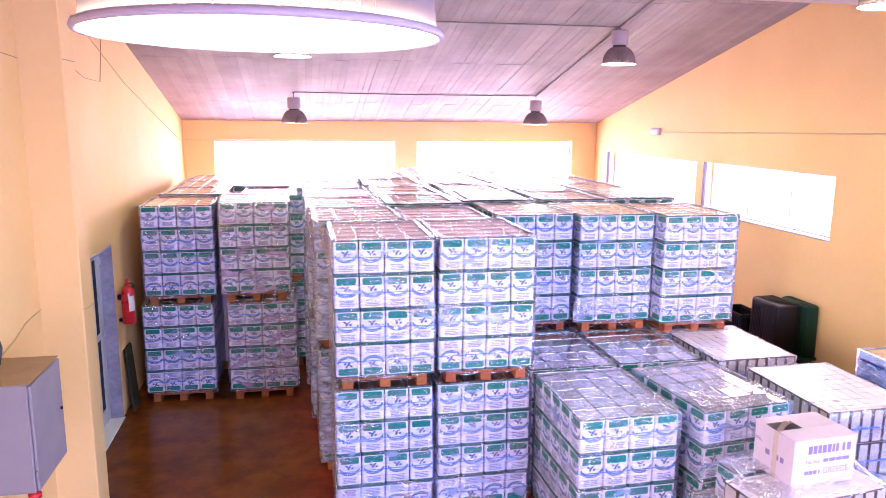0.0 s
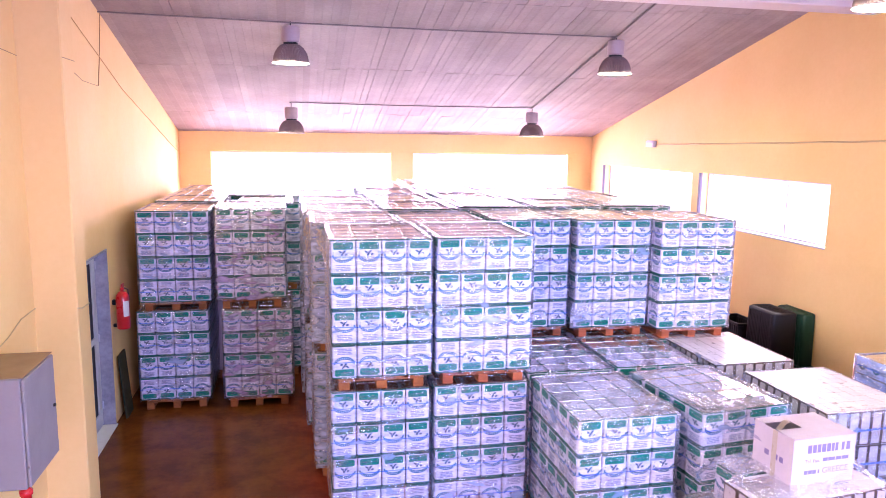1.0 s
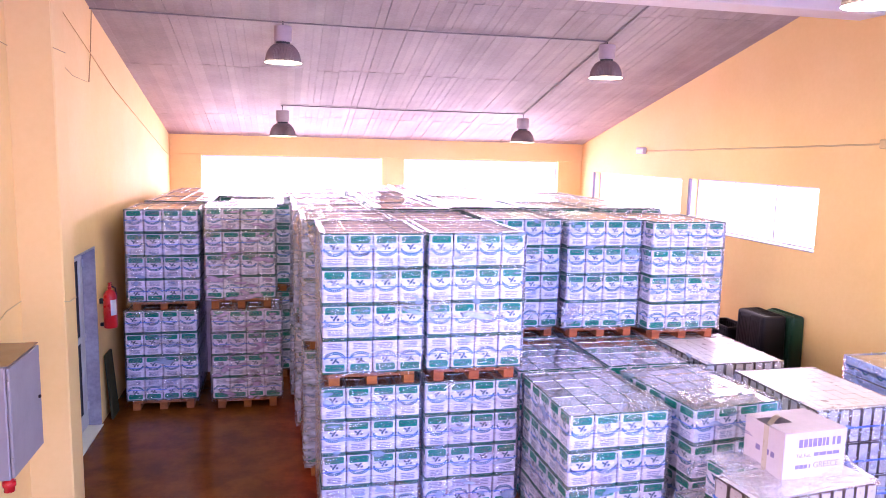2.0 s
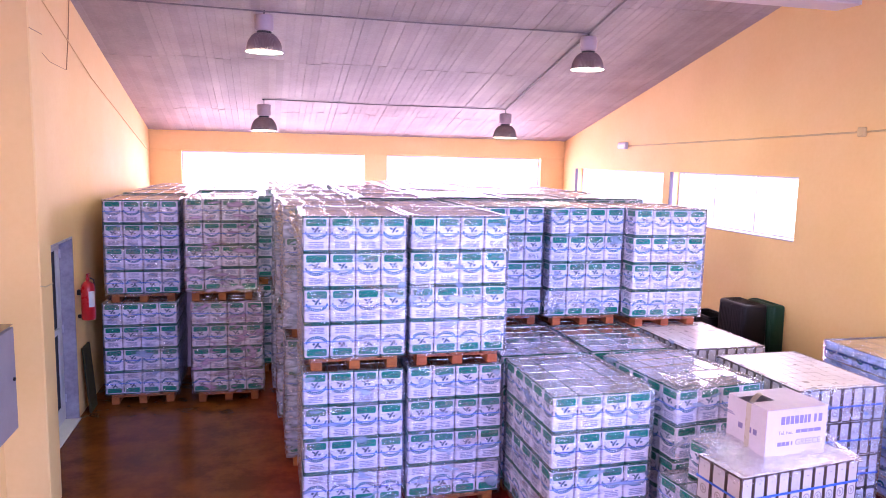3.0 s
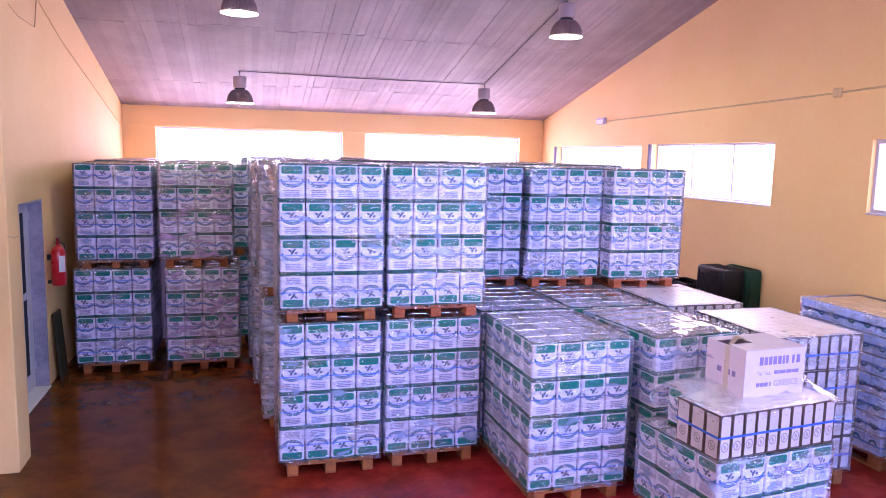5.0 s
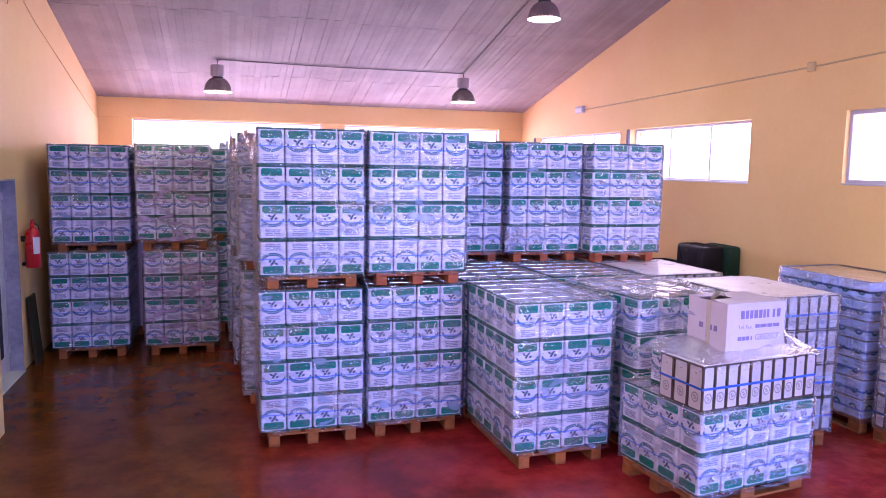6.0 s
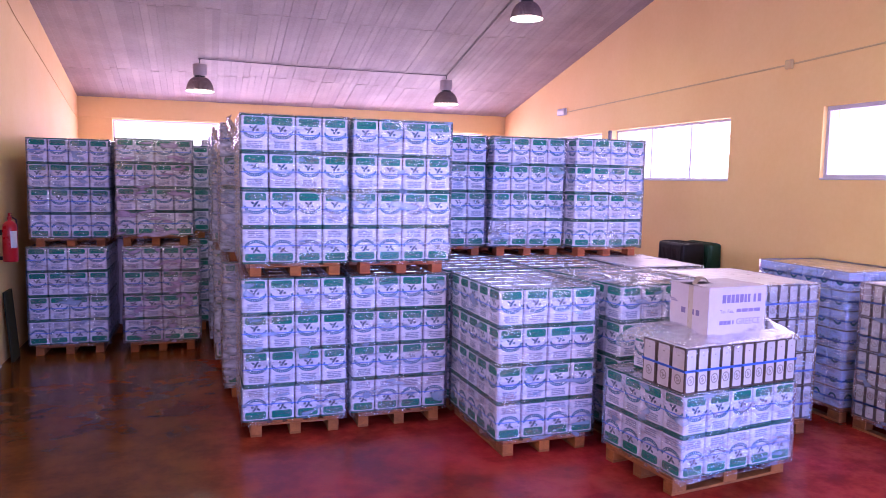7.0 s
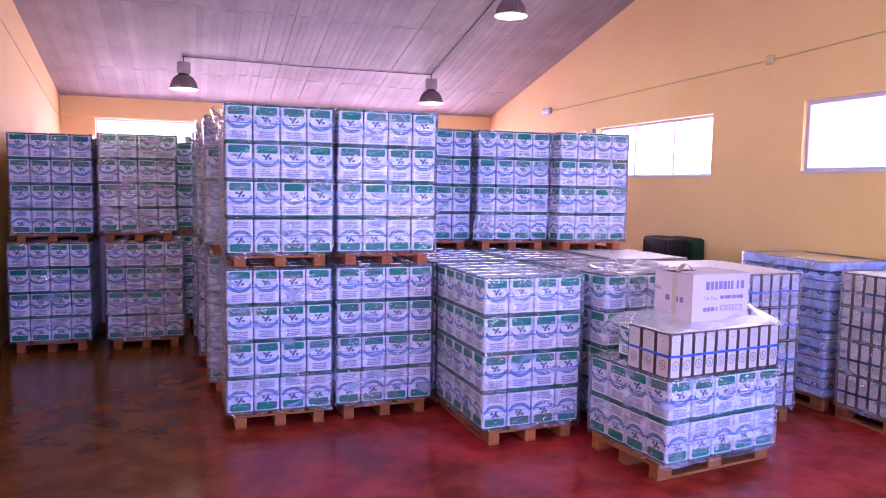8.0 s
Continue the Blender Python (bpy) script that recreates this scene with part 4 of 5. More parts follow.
for row in range(3):
    for x in (-2.05, -0.86 if row == 0 else -1.09):
        y = 11.46 + row * 1.22
        whole = row == 0 and x > -2
        copy_thing(front_a if whole else rear_low, pose(x, y, 0, 0, 0, rr.uniform(-0.5, 0.5)) @ SUNK)
        copy_thing(front_b if whole else rear_top, pose(x, y, UP * 0.967, 0, 0, rr.uniform(-0.5, 0.5)) @ SUNK)

# low loads in front
low_c = tin_load(4, 5, 4, LOW_LABEL, seed=4, m=pose(2.335, 5.49, 0, 0, 0, 1.0))
copy_thing(low_c, pose(2.30, 6.78, 0, 0, 0, 0.3))
copy_thing(low_c, pose(3.30, 6.80, 0, 0, 0, 0.3))
copy_thing(low_c, pose(3.49, 5.46, 0, 0, 0, 6.5))
low_c["label"] = "strapped white tins with shiny lids under thin film"


def can_load(nx, ny, layers, label, mesh, pitch, layer, across, seed, flipped=(), m=None, name="pallet_of_cans", piece="slim_can", wrapped=True, strap_at=0.45, base=True, pitch_y=0.0):
    load = thing(name, label, "pallet load", "loads of cans", m=m)
    pitch_y = pitch_y or pitch
    w, d = nx * pitch, ny * pitch_y
    z0 = 0.0
    if base:
        pw, pd = (1.2, 0.8) if across else (0.8, 1.2)
        pallet_parts(load, WOOD, across, (w - pw) / 2, (d - pd) / 2)
        z0 = 0.144
    r = random.Random(seed)
    for k in range(layers):
        for i in range(nx):
            for j in range(ny):
                edge = i in (0, nx - 1) or j in (0, ny - 1)
                if not edge and k < layers - 1:
                    continue
                x, y, z = (i + 0.5) * pitch + r.uniform(-0.0015, 0.0015), (j + 0.5) * pitch_y + r.uniform(-0.0015, 0.0015), z0 + k * layer
                t = pose(x, y, z + layer - 0.003, 180, 0, 0) if k in flipped else pose(x, y, z, 0, 0, r.uniform(-0.7, 0.7))
                part(piece, mesh, None, load, m=t)
        part("strap", strap_mesh(0, 0, w, d, seed * 5 + k, width=0.019), None, load, "blue plastic strap", m=pose(0, 0, z0 + (k + strap_at) * layer))
    if wrapped:
        f = part("stretch_film", film_mesh("stretch_film", 0, 0, w, d, z0 - 0.03, z0 + layers * layer, seed * 1.9, fold=0.05), None, load, "clear crumpled stretch film")
        f.visible_shadow = False
    return load


CAN_LABEL = "pale grey slim oil cans strapped in blue on a pallet"
can_load(8, 10, 4, CAN_LABEL, CAN_MESH, 0.1185, 0.3265, False, 21, flipped=(0,), m=pose(4.38, 6.72, 0, 0, 0, 0.5))
can_load(8, 10, 4, CAN_LABEL, CAN_MESH, 0.1185, 0.3265, False, 22, flipped=(0,), m=pose(4.57, 5.28, 0, 0, 0, 0.6))
can_load(7, 10, 4, CAN_LABEL, CAN_MESH, 0.1185, 0.3265, False, 23, flipped=(0,), m=pose(6.02, 4.08, 0, 0, 0, 0.0))
can_load(4, 6, 7, "pale blue squat tins strapped on a pallet by the wall", SMALL_MESH, 0.2, 0.1975, False, 24, flipped=(0,), m=pose(6.02, 5.42, 0, 0, 0, 0.0), name="pallet_of_small_tins", piece="small_tin")

# half-height pallet turned across, slim cans and a carton on it
D_POSE = pose(3.36, 4.36, 0, 0, 0, 7.0)
tin_load(5, 4, 2, "half-height pallet of white printed tins with loose film", seed=9, m=D_POSE)
Z_D = 0.144 + 2 * LAYER
can_load(10, 3, 1, "row of pale grey slim cans strapped in blue", CAN_TALL, 0.1175, 0.352, True, 31, m=D_POSE @ pose(0.0, 0.01, Z_D), name="bundle_of_cans", base=False, wrapped=False, strap_at=0.49, pitch_y=0.157)
lone = thing("tin", "single white printed tin standing behind the slim cans", "tin", m=D_POSE @ pose(0.32, 0.72, Z_D, 0, 0, 3))
part("tin_body", TIN_MESH, None, lone)


# ---- lamps ----
def lamp_parts(lamp, flutes=64):
    bm = bmesh.new()
    lathe(bm, [(0.10, 0.268), (0.115, 0.275), (0.12, 0.29), (0.12, 0.46), (0.105, 0.475), (0.06, 0.48)], 28)
    part("ballast_housing", bm, LAMPHOUSING, lamp)
    bm = bmesh.new()
    lathe(bm, [(0.085, 0.24), (0.095, 0.255), (0.095, 0.268), (0.085, 0.27)], 24)
    part("collar", bm, BLACKCABLE, lamp, "dark metal collar")
    bm = bmesh.new()
    prof = [(0.236, 0.012), (0.232, 0.05), (0.222, 0.10), (0.202, 0.15), (0.168, 0.20), (0.125, 0.235), (0.085, 0.245)]
    inner = [(r - 0.006, z - 0.002) for r, z in prof]
    lathe(bm, inner[::-1] + prof, flutes * 2, flute=0.05, smooth=False, caps=False)
    part("reflector", bm, REFLECTOR, lamp, "fluted aluminium reflector")
    bm = bmesh.new()
    lathe(bm, [(0.237, 0.002), (0.239, -0.001), (0.244, -0.001), (0.2465, 0.003), (0.244, 0.009), (0.239, 0.011), (0.237, 0.008), (0.237, 0.0021)], 64, caps=False)
    part("rim", bm, LAMPHOUSING, lamp)
    bm = bmesh.new()
    lathe(bm, [(0.0, 0.004), (0.2368, 0.004), (0.2368, 0.008), (0.0, 0.008)], 48)
    part("lamp_glass", bm, BULB, lamp, "glowing frosted lamp glass")
    bm = bmesh.new()
    lathe(bm, [(0.008, 0.475), (0.008, 0.56), (0.03, 0.56), (0.03, 0.57)], 10)
    part("stem", bm, BLACKCABLE, lamp)


def place_lamp(x, y, z):
    lamp = thing("pendant_lamp", "lit industrial high-bay lamp with aluminium reflector", "lamp", "ceiling lamps", m=pose(x, y, z))
    lamp_parts(lamp)
    return lamp


lamp = place_lamp(-0.04, 13.83, 3.845)
for x, y, z in ((4.60, 13.83, 3.845), (-0.02, 10.10, 4.76), (4.60, 10.10, 4.76), (4.62, 5.15, 4.88), (-0.007, 1.087, 4.106), (4.6, 1.02, 4.10), (-0.02, 5.15, 4.88)):
    copy_thing(lamp, pose(x, y, z))

# conduits on the ceiling, one run each
def ceiling_run(points, mat=CABLE, r=0.010):
    ob = tube("conduit", [(x, y, ceiling_z(y) - 0.016) for x, y in points], r, mat)
    return tagged(ob, "thin grey conduit fixed along the boarded ceiling", "conduit", "conduits")


ceiling_run([(X0, 10.02), (-0.02, 10.10), (2.0, 10.13), (4.60, 10.10)])
ceiling_run([(-0.04, 13.80), (2.0, 13.86), (4.60, 13.83)])
ceiling_run([(4.60, 13.83), (4.60, 10.10), (4.60, 7.86)], r=0.014)


def wall_run(points, mat, r, label, radius_name="wall_cable"):
    return tagged(tube(radius_name, points, r, mat), label, "cable", "wall cables")


XW, XE = X0 + 0.010, X1 - 0.010
wall_run([(XW, 10.09, 5.29), (XW, 9.96, 4.75), (XW, 9.83, 4.39)], WIRE, 0.006, "cream painted cable running down the plaster wall")
wall_run([(XW, 8.65, 5.11), (XW, 11.16, 4.42), (XW, 15.56, 3.52), (XW, 16.12, 3.44), (XW, 16.12, 3.22)], WALL, 0.007, "cream painted conduit slanting along the wall")
wall_run([(XE, 13.05, 3.735), (XE, 10.0, 3.79), (XE, 7.25, 3.845), (XE, 5.6, 3.90), (XE, 1.0, 4.0)], WALLCABLE, 0.011, "cream painted conduit along the gable wall")

# junction box and emergency light on the gable wall
jb = thing("junction_box", "small cream junction box on the gable wall", "junction box", m=pose(X1, 7.25, 3.845))
bm = bmesh.new()
box(bm, -0.05, -0.055, -0.055, 0, 0.055, 0.055, bevel=0.01)
part("box_body", bm, WALLCABLE, jb)
bm = bmesh.new()
box(bm, -0.056, -0.045, -0.045, -0.049, 0.045, 0.045, bevel=0.004)
part("lid", bm, WALLCABLE, jb)
em = thing("emergency_light", "white boxy emergency light on the gable wall", "light fitting", m=pose(X1, 13.17, 3.74))
bm = bmesh.new()
box(bm, -0.07, -0.16, -0.06, 0, 0.16, 0.07, bevel=0.015)
part("housing", bm, FRAMEPAINT, em)
bm = bmesh.new()
box(bm, -0.082, -0.14, -0.055, -0.068, 0.14, 0.03, bevel=0.01)
part("diffuser", bm, PAPER, em, "pale plastic diffuser")

# ---- electric cabinet on the west wall ----
cab = thing("electric_cabinet", "grey enamelled steel electric cabinet on the wall", "cabinet", m=pose(-2.30, 5.38, 1.26))
bm = bmesh.new()
box(bm, -0.07, 0.0, 0.0, 0.38, 0.66, 0.83, bevel=0.008)
part("body", bm, METALGREY, cab)
bm = bmesh.new()
box(bm, 0.382, 0.012, 0.012, 0.405, 0.648, 0.818, bevel=0.006)
cdoor = part("cabinet_door", bm, METALGREY, cab)
bm = bmesh.new()
lathe(bm, [(0.014, 0.0), (0.014, 0.012), (0.009, 0.016)], 14)
part("lock", bm, BLACK, cdoor, "black lock", m=pose(0.405, 0.59, 0.42, 0, 90, 0))
for z in (0.10, 0.66):
    bm = bmesh.new()
    lathe(bm, [(0.009, 0), (0.009, 0.07)], 10)
    part("hinge", bm, METALGREY, cdoor, m=pose(0.397, 0.004, z))
# added brown sheet: colours the top for both its dust and its shade
bm = bmesh.new()
box(bm, -0.06, 0.01, 0.832, 0.40, 0.65, 0.838, bevel=0.002)
part("dust_cover", bm, KRAFT, cab, "brown sheet giving the dusty top its shaded tone")
wall_run([(X0 + 0.10, 5.86, 2.10), (X0 + 0.11, 5.90, 2.22), (X0 + 0.08, 5.88, 2.40), (X0 + 0.02, 5.80, 2.62)], BLACKCABLE, 0.016, "thick black cable rising from the cabinet")
wall_run([(XW, 6.05, 2.06), (XW, 6.45, 2.11), (XW, 6.75, 2.19), (XW, 7.12, 2.205)], WALLCABLE, 0.005, "thin cream cable sagging along the wall")
wall_run([(-1.994, 7.10, 2.20), (-1.994, 7.25, 2.165), (-1.994, 7.49, 2.16)], WALLCABLE, 0.005, "thin cream cable carried round the pier")
wall_run([(XW, 5.4, 4.62), (XW, 6.56, 4.50), (XW, 7.12, 4.47)], WIRE, 0.004, "thin brown wire sagging across the wall")
wall_run([(-1.995, 7.13, 4.47), (-1.995, 7.49, 4.47)], WIRE, 0.004, "thin brown wire crossing the pier")
wall_run([(XW, 7.52, 4.52), (XW, 8.56, 4.52), (XW, 9.14, 4.40), (XW, 9.80, 4.385)], WIRE, 0.003, "thin brown wire sagging across the wall")
red = thing("red_plug", "red industrial plug hanging under the cabinet", "plug", m=pose(-1.96, 5.46, 1.26))
bm = bmesh.new()
lathe(bm, [(0.03, -0.001), (0.034, -0.03), (0.045, -0.035), (0.045, -0.07), (0.036, -0.075), (0.036, -0.11), (0.0, -0.11)], 18)
part("plug_body", bm, RED, red)

# ---- fire extinguisher ----
ext = thing("fire_extinguisher", "red fire extinguisher hanging on the wall by the door", "fire extinguisher", m=pose(X0 + 0.125, 9.95, 1.26) @ Matrix.Scale(1.08, 4))
bm = bmesh.new()
lathe(bm, [(0.0, 0.0), (0.07, 0.0), (0.078, 0.01), (0.078, 0.38), (0.068, 0.42), (0.04, 0.455), (0.02, 0.46), (0.02, 0.475)], 28)
part("cylinder", bm, RED, ext)
bm = bmesh.new()
lathe(bm, [(0.022, 0.475), (0.024, 0.50), (0.015, 0.51)], 14)
box(bm, -0.012, -0.012, 0.505, 0.012, 0.09, 0.52, bevel=0.003)
box(bm, -0.012, -0.012, 0.535, 0.012, 0.07, 0.548, bevel=0.003)
box(bm, -0.010, -0.012, 0.505, 0.010, 0.012, 0.545)
part("valve", bm, RED, ext)
bm = bmesh.new()
steps = 8
for i in range(steps):
    a0, a1 = radians(-74 + 58 * i / steps), radians(-74 + 58 * (i + 1) / steps)
    q = [bm.verts.new((0.0795 * math.cos(a), 0.0795 * math.sin(a), z)) for a, z in ((a0, 0.16), (a1, 0.16), (a1, 0.35), (a0, 0.35))]
    bm.faces.new(q)
part("instruction_label", bm, PAPER, ext, "white printed label")
h = tube("hose", [(0.02, 0.02, 0.50), (0.05, 0.07, 0.47), (0.055, 0.085, 0.38), (0.05, 0.085, 0.15), (0.04, 0.08, 0.08)], 0.009, BLACKCABLE, ext)
bm = bmesh.new()
box(bm, -0.115, -0.03, 0.30, -0.07, 0.03, 0.36, bevel=0.004)
part("bracket", bm, BLACK, ext)
bm = bmesh.new()
box(bm, -0.115, -0.02, 0.02, -0.07, 0.02, 0.06, bevel=0.004)
part("bracket", bm, BLACK, ext)

# ---- dark board leaning on the wall ----
bm = bmesh.new()
box(bm, 0.0, 0.0, 0.0, 0.03, 0.34, 0.88, bevel=0.004)
solid("leaning_board", bm, DARKBOARD, "dark plywood board leaning against the wall", "board", m=pose(X0 + 0.085, 9.96, 0.0, 0, -4.5, 0))


# ---- plastic crates by the gable wall ----
def crate(x, y, z, a, mat, label, sx=0.36, sy=0.58, h=0.30):
    c = thing("plastic_crate", label, "crate", "stacked crates", m=pose(x, y, z, 0, 0, a))
    t = 0.016

    def ribbed(length, ribs):
        """A corrugated side: one skin bent out and in along its length."""
        b = bmesh.new()
        line = [(0.0, 0.0)]
        for i in range(ribs):
            p, q = length * (i + 0.28) / ribs, length * (i + 0.72) / ribs
            line += [(p - 0.004, 0.0), (p, 0.010), (q, 0.010), (q + 0.004, 0.0)]
        line.append((length, 0.0))
        rows = []
        for z in (0.0, h - 0.045):
            rows.append(([b.verts.new((u, v, z)) for u, v in line], [b.verts.new((u, v + 0.006, z)) for u, v in line]))
        (o0, i0), (o1, i1) = rows
        for k in range(len(line) - 1):
            b.faces.new((o0[k], o0[k + 1], o1[k + 1], o1[k]))
            b.faces.new((i0[k + 1], i0[k], i1[k], i1[k + 1]))
            b.faces.new((o1[k], o1[k + 1], i1[k + 1], i1[k]))
            b.faces.new((i0[k], i0[k + 1], o0[k + 1], o0[k]))
        for k in (0, -1):
            b.faces.new((o0[k], o1[k], i1[k], i0[k]))
        bmesh.ops.recalc_face_normals(b, faces=b.faces[:])
        return b
    part("crate_side", ribbed(sx, 7), mat, c)
    part("crate_side", ribbed(sx, 7), mat, c, m=pose(sx, sy, 0, 0, 0, 180))
    part("crate_side", ribbed(sy, 11), mat, c, m=pose(sx, 0, 0, 0, 0, 90))
    part("crate_side", ribbed(sy, 11), mat, c, m=pose(0, sy, 0, 0, 0, -90))
    for x0, y0, x1, y1 in ((-0.008, -0.008, sx + 0.008, t), (-0.008, sy - t, sx + 0.008, sy + 0.008), (-0.008, t, t, sy - t), (sx - t, t, sx + 0.008, sy - t)):
        bm = bmesh.new()
        box(bm, x0, y0, h - 0.045, x1, y1, h - 0.004, bevel=0.005)
        part("crate_rim", bm, mat, c)
    bm = bmesh.new()
    box(bm, t, t, 0.0, sx - t, sy - t, 0.012)
    part("crate_base", bm, mat, c)
    return c


BLACK_CRATE = "black ribbed plastic harvest crate in a stack"


def upturned_bin(x, y, z, mat, label, sx, sy, h):
    """A deep plastic bin standing on its rim: tapered, rounded, framed sides with slots, ribbed bottom on top."""
    c = thing("plastic_bin", label, "crate", "stacked bins", m=pose(x, y, z))
    bm = bmesh.new()
    box(bm, 0, 0, 0.0, sx, sy, h - 0.012)
    for v in bm.verts:
        if v.co.z > h / 2:
            v.co.x = sx / 2 + (v.co.x - sx / 2) * 0.95
            v.co.y = sy / 2 + (v.co.y - sy / 2) * 0.96
    bmesh.ops.bevel(bm, geom=[e for e in bm.edges if max(v.co.z for v in e.verts) > h / 2], offset=0.038, segments=4, affect='EDGES', profile=0.5)
    for f in bm.faces:
        f.smooth = True
    part("bin_body", bm, mat, c)
    bm = bmesh.new()
    box(bm, -0.010, -0.010, 0.0, sx + 0.010, sy + 0.010, 0.035, bevel=0.006)
    part("bin_rim", bm, mat, c)
    # upright ribs framing two fields of slots on the long sides
    lean = 0.025 * sx
    for b in (0.05, sy / 2 - 0.02, sy - 0.09):
        bm = bmesh.new()
        box(bm, -0.006, b, 0.035, 0.010, b + 0.04, h - 0.055, bevel=0.004)
        for v in bm.verts:
            v.co.x += lean * v.co.z / h
        part("bin_rib", bm, mat, c)
    for b in (0.11, sy / 2 + 0.05):
        for k in range(5):
            bm = bmesh.new()
            u = b + k * (sy / 2 - 0.17) / 4
            box(bm, -0.004, u, 0.08, 0.010, u + 0.012, h - 0.10, bevel=0.002)
            for v in bm.verts:
                v.co.x += lean * v.co.z / h
            part("bin_slat", bm, mat, c)
    for k in range(9):
        bm = bmesh.new()
        u = 0.06 + k * (sy - 0.12) / 8
        box(bm, 0.05, u - 0.007, h - 0.016, sx - 0.05, u + 0.007, h - 0.004, bevel=0.002)
        part("bottom_rib", bm, mat, c)
    return c


BLACK_BIN, GREEN_BIN = "black plastic harvest bin standing upside down in a stack", "dark green plastic bin upside down beside black bins"
b0 = upturned_bin(6.26, 8.34, 0.0, BLACK, BLACK_BIN, 0.38, 0.60, 0.775)
copy_thing(b0, pose(6.26, 8.35, 0.775, 0, 0, 0.4))
g0 = upturned_bin(6.655, 8.28, 0.0, DARKGREEN, GREEN_BIN, 0.20, 0.60, 0.775)
copy_thing(g0, pose(6.655, 8.27, 0.775))
c0 = crate(6.22, 9.06, 0.0, 0, BLACK, BLACK_CRATE)
for k in range(1, 4):
    copy_thing(c0, pose(6.22, 9.06, 0.31 * k, 0, 0, rr.uniform(-0.5, 0.5)))

# ---- carton on the cans ----
Z_T = Z_D + 0.352 + 0.006
CARTON = pose(3.735, 4.62, Z_T, 0, 0, 4.0)
CW, CD, CH = 0.585, 0.445, 0.390
carton = thing("carton", "white cardboard carton with purple print and torn top flap", "carton", m=CARTON)
t = 0.006
for x0, y0, x1, y1 in ((0, 0, CW, t), (0, CD - t, CW, CD), (0, t, t, CD - t), (CW - t, t, CW, CD - t)):
    bm = bmesh.new()
    box(bm, x0, y0, 0, x1, y1, CH)
    part("carton_side", bm, CARDBOARD, carton)
bm = bmesh.new()
box(bm, t, t, 0, CW - t, CD - t, t)
part("carton_base", bm, KRAFT, carton)
bm = bmesh.new()
box(bm, 0.0, 0.0, CH + 0.001, CW, CD * 0.5 - 0.03, CH + 0.006, 0, bevel=0.001)
part("flap", bm, CARDBOARD, carton, m=pose(0, 0, 0, 1.5, 0, 0))
bm = bmesh.new()
box(bm, 0.24, CD * 0.5 - 0.03, CH + 0.001, CW, CD, CH + 0.006, 0, bevel=0.001)
part("flap", bm, CARDBOARD, carton)
bm = bmesh.new()
box(bm, 0.0, CD * 0.76, CH + 0.001, 0.24, CD, CH + 0.006, 0, bevel=0.001)
part("flap", bm, CARDBOARD, carton)
bm = bmesh.new()
box(bm, -0.0015, CD * 0.40, 0.002, 0.0, CD * 0.52, CH, 0)
part("packing_tape", bm, TAPE, carton, "brown packing tape")
bm = bmesh.new()
last = None
for k in range(9):
    u = k / 8
    px, pz = 0.002 + 0.16 * u, CH + 0.008 + 0.055 * math.sin(u * 2.6) ** 2
    row = [bm.verts.new((px, CD * 0.38 + 0.02 * u, pz)), bm.verts.new((px + 0.012, CD * 0.50 + 0.01 * math.sin(u * 5), pz + 0.012 * math.sin(u * 4)))]
    if last:
        bm.faces.new((last[0], row[0], row[1], last[1]))
    last = row
bmesh.ops.solidify(bm, geom=bm.faces[:], thickness=0.0012)
part("torn_tape", bm, TAPE, carton, "curled torn tape")


def letters(text, size, mat, parent, m, name="printed_text"):
    cu = bpy.data.curves.new(name, 'FONT')
    cu.body, cu.size, cu.extrude = text, size, 0.0004
    tmp = bpy.data.objects.new(name, cu)
    scene.collection.objects.link(tmp)
    dg = bpy.context.evaluated_depsgraph_get()
    me = bpy.data.meshes.new_from_object(tmp.evaluated_get(dg))
    bpy.data.objects.remove(tmp)
    bpy.data.curves.remove(cu)
    me.materials.clear()
    me.materials.append(mat)
    return part(name, me, None, parent, m=m)


def ink_bars(parent, spans, z, height, y=-0.0012):
    for a, b in spans:
        bm = bmesh.new()
        box(bm, a, y, z, b, y + 0.001, z + height)
        part("printed_bar", bm, INK, parent)


ink_bars(carton, ((0.135, 0.172), (0.182, 0.216), (0.226, 0.258), (0.268, 0.305), (0.315, 0.35), (0.36, 0.385), (0.395, 0.42), (0.455, 0.48), (0.50, 0.535)), 0.268, 0.066)
letters("Tel. Fax.", 0.042, INK, carton, pose(0.115, -0.001, 0.188, 90, 0, 0))
ink_bars(carton, ((0.285, 0.33), (0.337, 0.40), (0.408, 0.46), (0.466, 0.53)), 0.190, 0.028)
ink_bars(carton, ((0.115, 0.15), (0.155, 0.19), (0.195, 0.23), (0.245, 0.26)), 0.095, 0.032)
letters("GREECE", 0.070, INK, carton, pose(0.285, -0.001, 0.092, 90, 0, 0))
for z0, y0, y1 in ((0.155, 0.26, 0.31), (0.155, 0.16, 0.20), (0.155, 0.10, 0.14), (0.235, 0.36, 0.44), (0.25, 0.38, 0.44)):
    bm = bmesh.new()
    box(bm, -0.0012, y0, z0, -0.0002, y1, z0 + (0.045 if z0 < 0.2 else 0.008))
    part("printed_bar", bm, INK, carton)


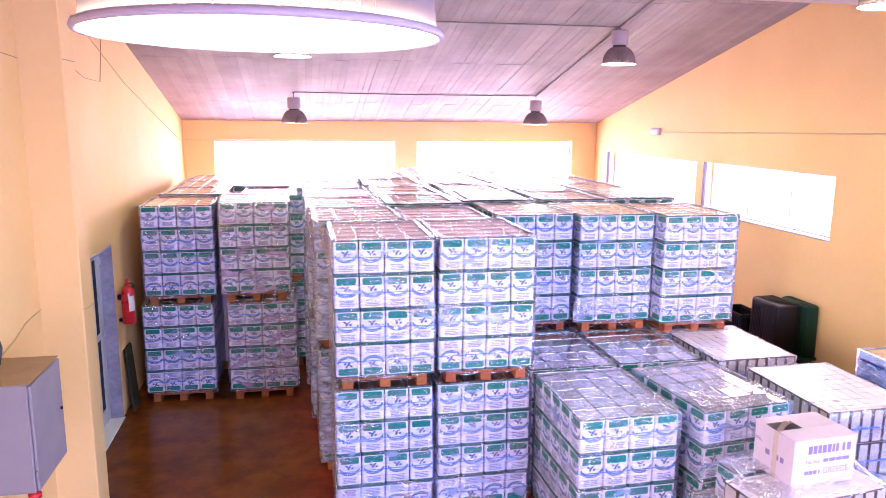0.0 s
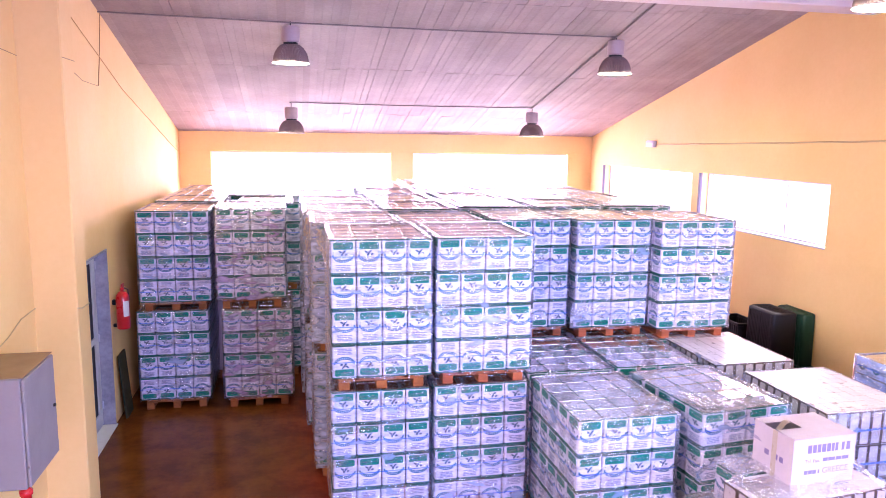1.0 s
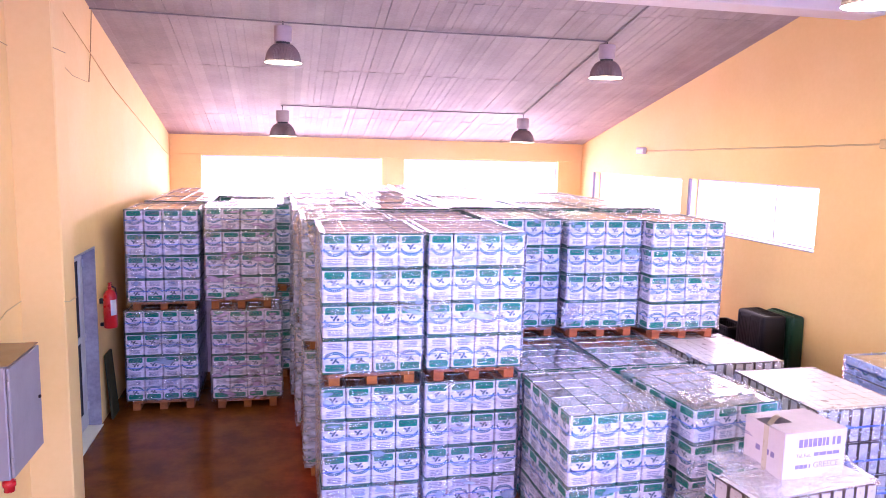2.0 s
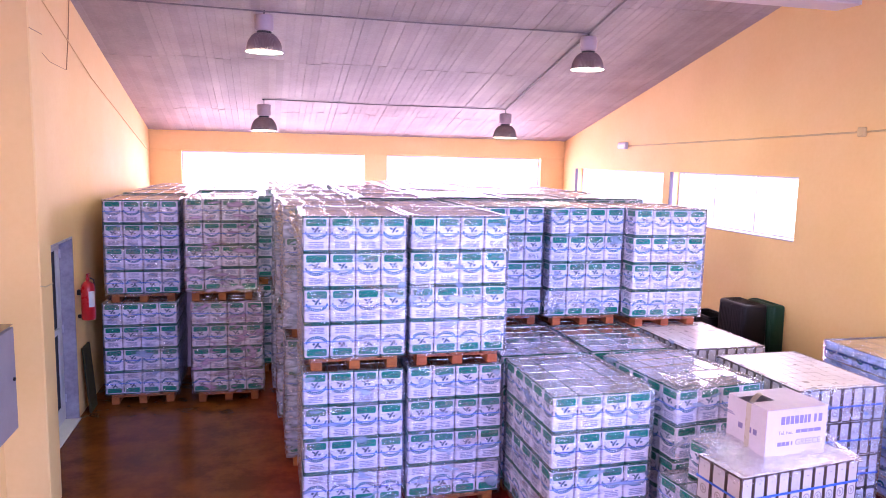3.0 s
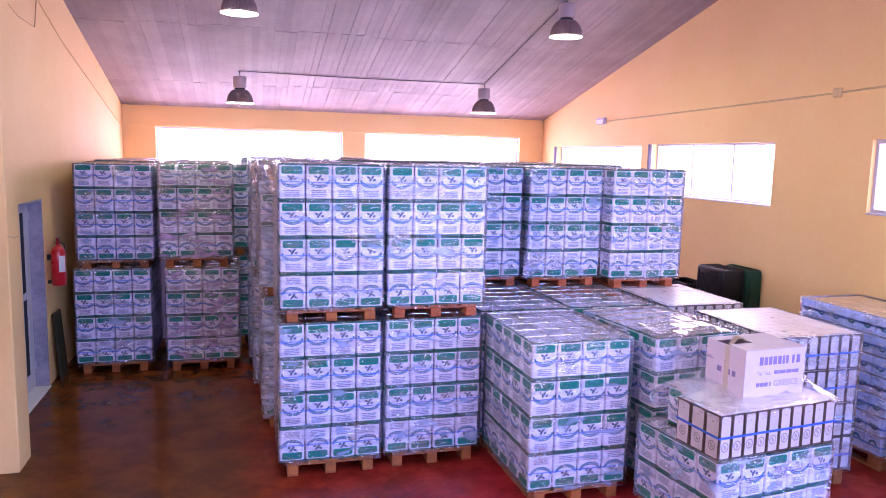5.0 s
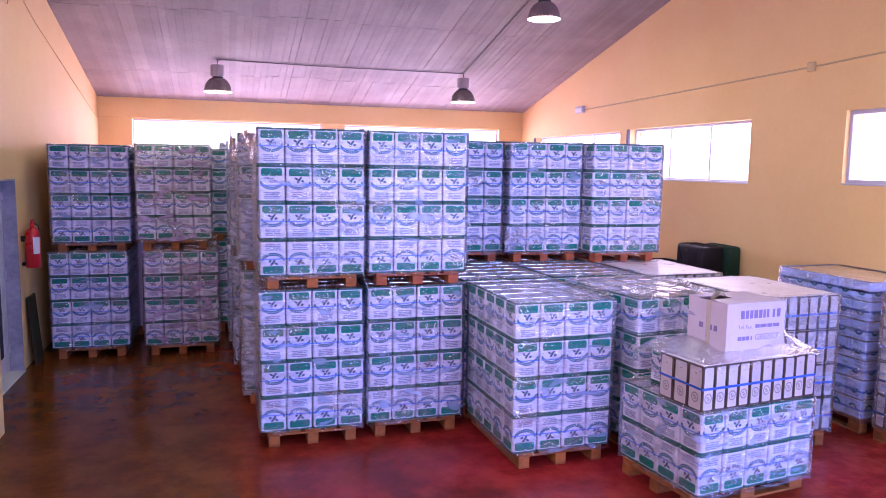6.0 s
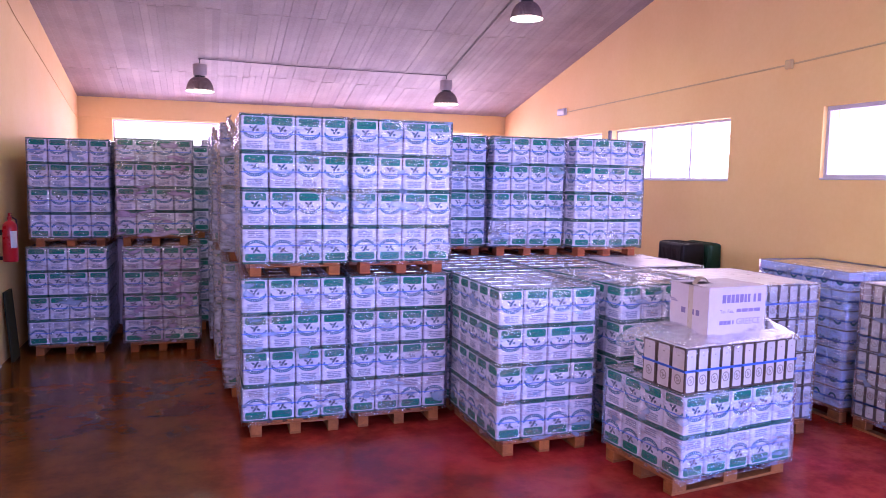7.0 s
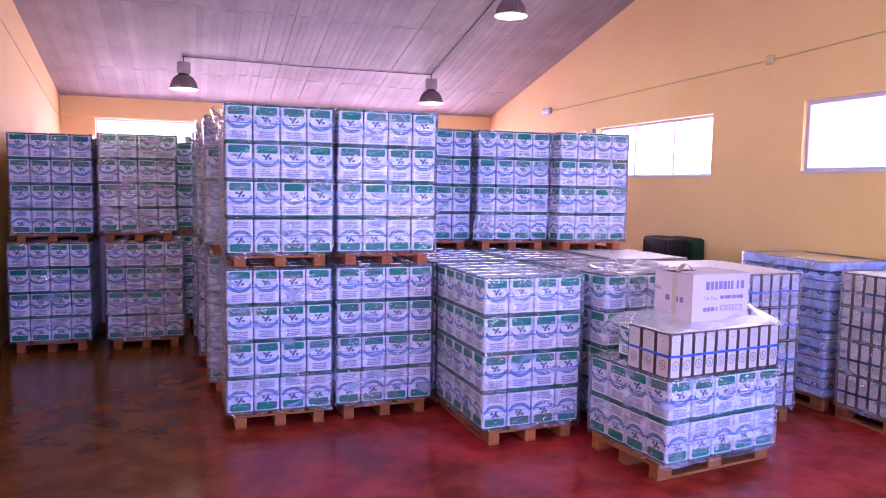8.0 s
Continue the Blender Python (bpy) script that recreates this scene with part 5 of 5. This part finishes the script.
# ---- loose film hanging from the carton over the cans ----
def draped_film():
    bm = bmesh.new()
    inv = D_POSE
    n, rows = 64, 12
    grid = []
    c2 = D_POSE.inverted() @ CARTON
    for i in range(n):
        a = 2 * math.pi * i / n
        ca, sa = math.cos(a), math.sin(a)
        s = 1 / max(abs(ca), abs(sa))
        inner = c2 @ Vector((CW / 2 + ca * s * (CW / 2 + 0.004), CD / 2 + sa * s * (CD / 2 + 0.004), 0))
        outer = Vector((0.59 + ca * s * 0.596, 0.40 + sa * s * 0.405, 0))
        col = []
        for k in range(rows):
            t = k / (rows - 1)
            p = noise.noise(Vector((ca * 3.1, sa * 3.1, t * 2.2)))
            q = noise.noise(Vector((ca * 9.0, sa * 9.0 + 4, t * 5.0)))
            x = inner.x + (outer.x - inner.x) * min(1, t * 1.25)
            y = inner.y + (outer.y - inner.y) * min(1, t * 1.25)
            rise = 0.34 * max(0.0, ca - 0.15) * (1.3 - abs(sa)) + 0.07 * max(0.0, -ca - 0.3) * max(0.0, 0.6 + sa) + 0.012
            top = Z_T + 0.003 + rise * (1 - min(1, t * 1.25)) + 0.018 * max(0, 0.3 + p) * (1 - t)
            z = top if t < 0.8 else Z_T - 0.004 - (t - 0.8) * (0.16 + 0.5 * p)
            z += 0.006 * q * (1 if t < 0.8 else 0)
            z = max(z, Z_T + 0.003) if t < 0.8 else z
            if y > 0.48 and t > 0.5:
                z -= 0.25 * (t - 0.5)
            col.append(bm.verts.new((x, y, z)))
        grid.append(col)
    for i in range(n):
        a, b = grid[i], grid[(i + 1) % n]
        for k in range(rows - 1):
            f = bm.faces.new((a[k], b[k], b[k + 1], a[k + 1]))
            f.smooth = True
    ob = solid("loose_film", bm, DRAPED_FILM, "loose clear stretch film draped over the slim cans", "plastic film", m=D_POSE)
    ob.visible_shadow = False
    return ob


draped_film()


def film_flap(m, w, h, seed, label, mat=THIN_FILM):
    """A torn end of film standing off a load's upper edge."""
    bm = bmesh.new()
    nx, nz = 10, 10
    grid = []
    for i in range(nx + 1):
        col = []
        for k in range(nz + 1):
            u, v = i / nx, k / nz
            p = noise.noise(Vector((u * 4 + seed, v * 4, seed)))
            ragged = 1 - 0.45 * abs(noise.noise(Vector((u * 5, seed, 1.0))))
            col.append(bm.verts.new((w * u, 0.05 * p + 0.04 * v * math.sin(u * 7), h * v * ragged)))
        grid.append(col)
    for i in range(nx):
        for k in range(nz):
            f = bm.faces.new((grid[i][k], grid[i + 1][k], grid[i + 1][k + 1], grid[i][k + 1]))
            f.smooth = True
    ob = solid("film_end", bm, mat, label, "plastic film", m=m)
    ob.visible_shadow = False
    return ob


TOP = UP + UP
film_flap(pose(0.285, 6.53, TOP - 0.33, -9, 0, 90), 1.12, 0.30, 2.0, "loose crumpled film standing off the upper tins")
film_flap(pose(0.16, 7.83, TOP - 0.38, -8, 0, 90), 1.0, 0.34, 5.0, "loose crumpled film standing off the stack behind")
film_flap(pose(3.19, 7.93, UP + 0.13, 6, 0, 15), 0.30, 0.34, 7.0, "loose end of film hanging off a pallet corner", THICK_FILM)
film_flap(D_POSE @ pose(-0.01, 0.43, Z_T - 0.002, -12, 0, 10), 0.34, 0.20, 11.0, "loose crumpled film standing up beside the carton", DRAPED_FILM)
film_flap(pose(3.50, 5.50, UP + 0.030, -86, 0, 6.5), 0.88, 0.42, 13.0, "loose crumpled film lying over the shiny lids", FILM)
film_flap(pose(2.96, 5.53, UP + 0.026, -84, 0, 1.0), 0.31, 0.26, 17.0, "small crumpled end of film on a corner of the lids", FILM)
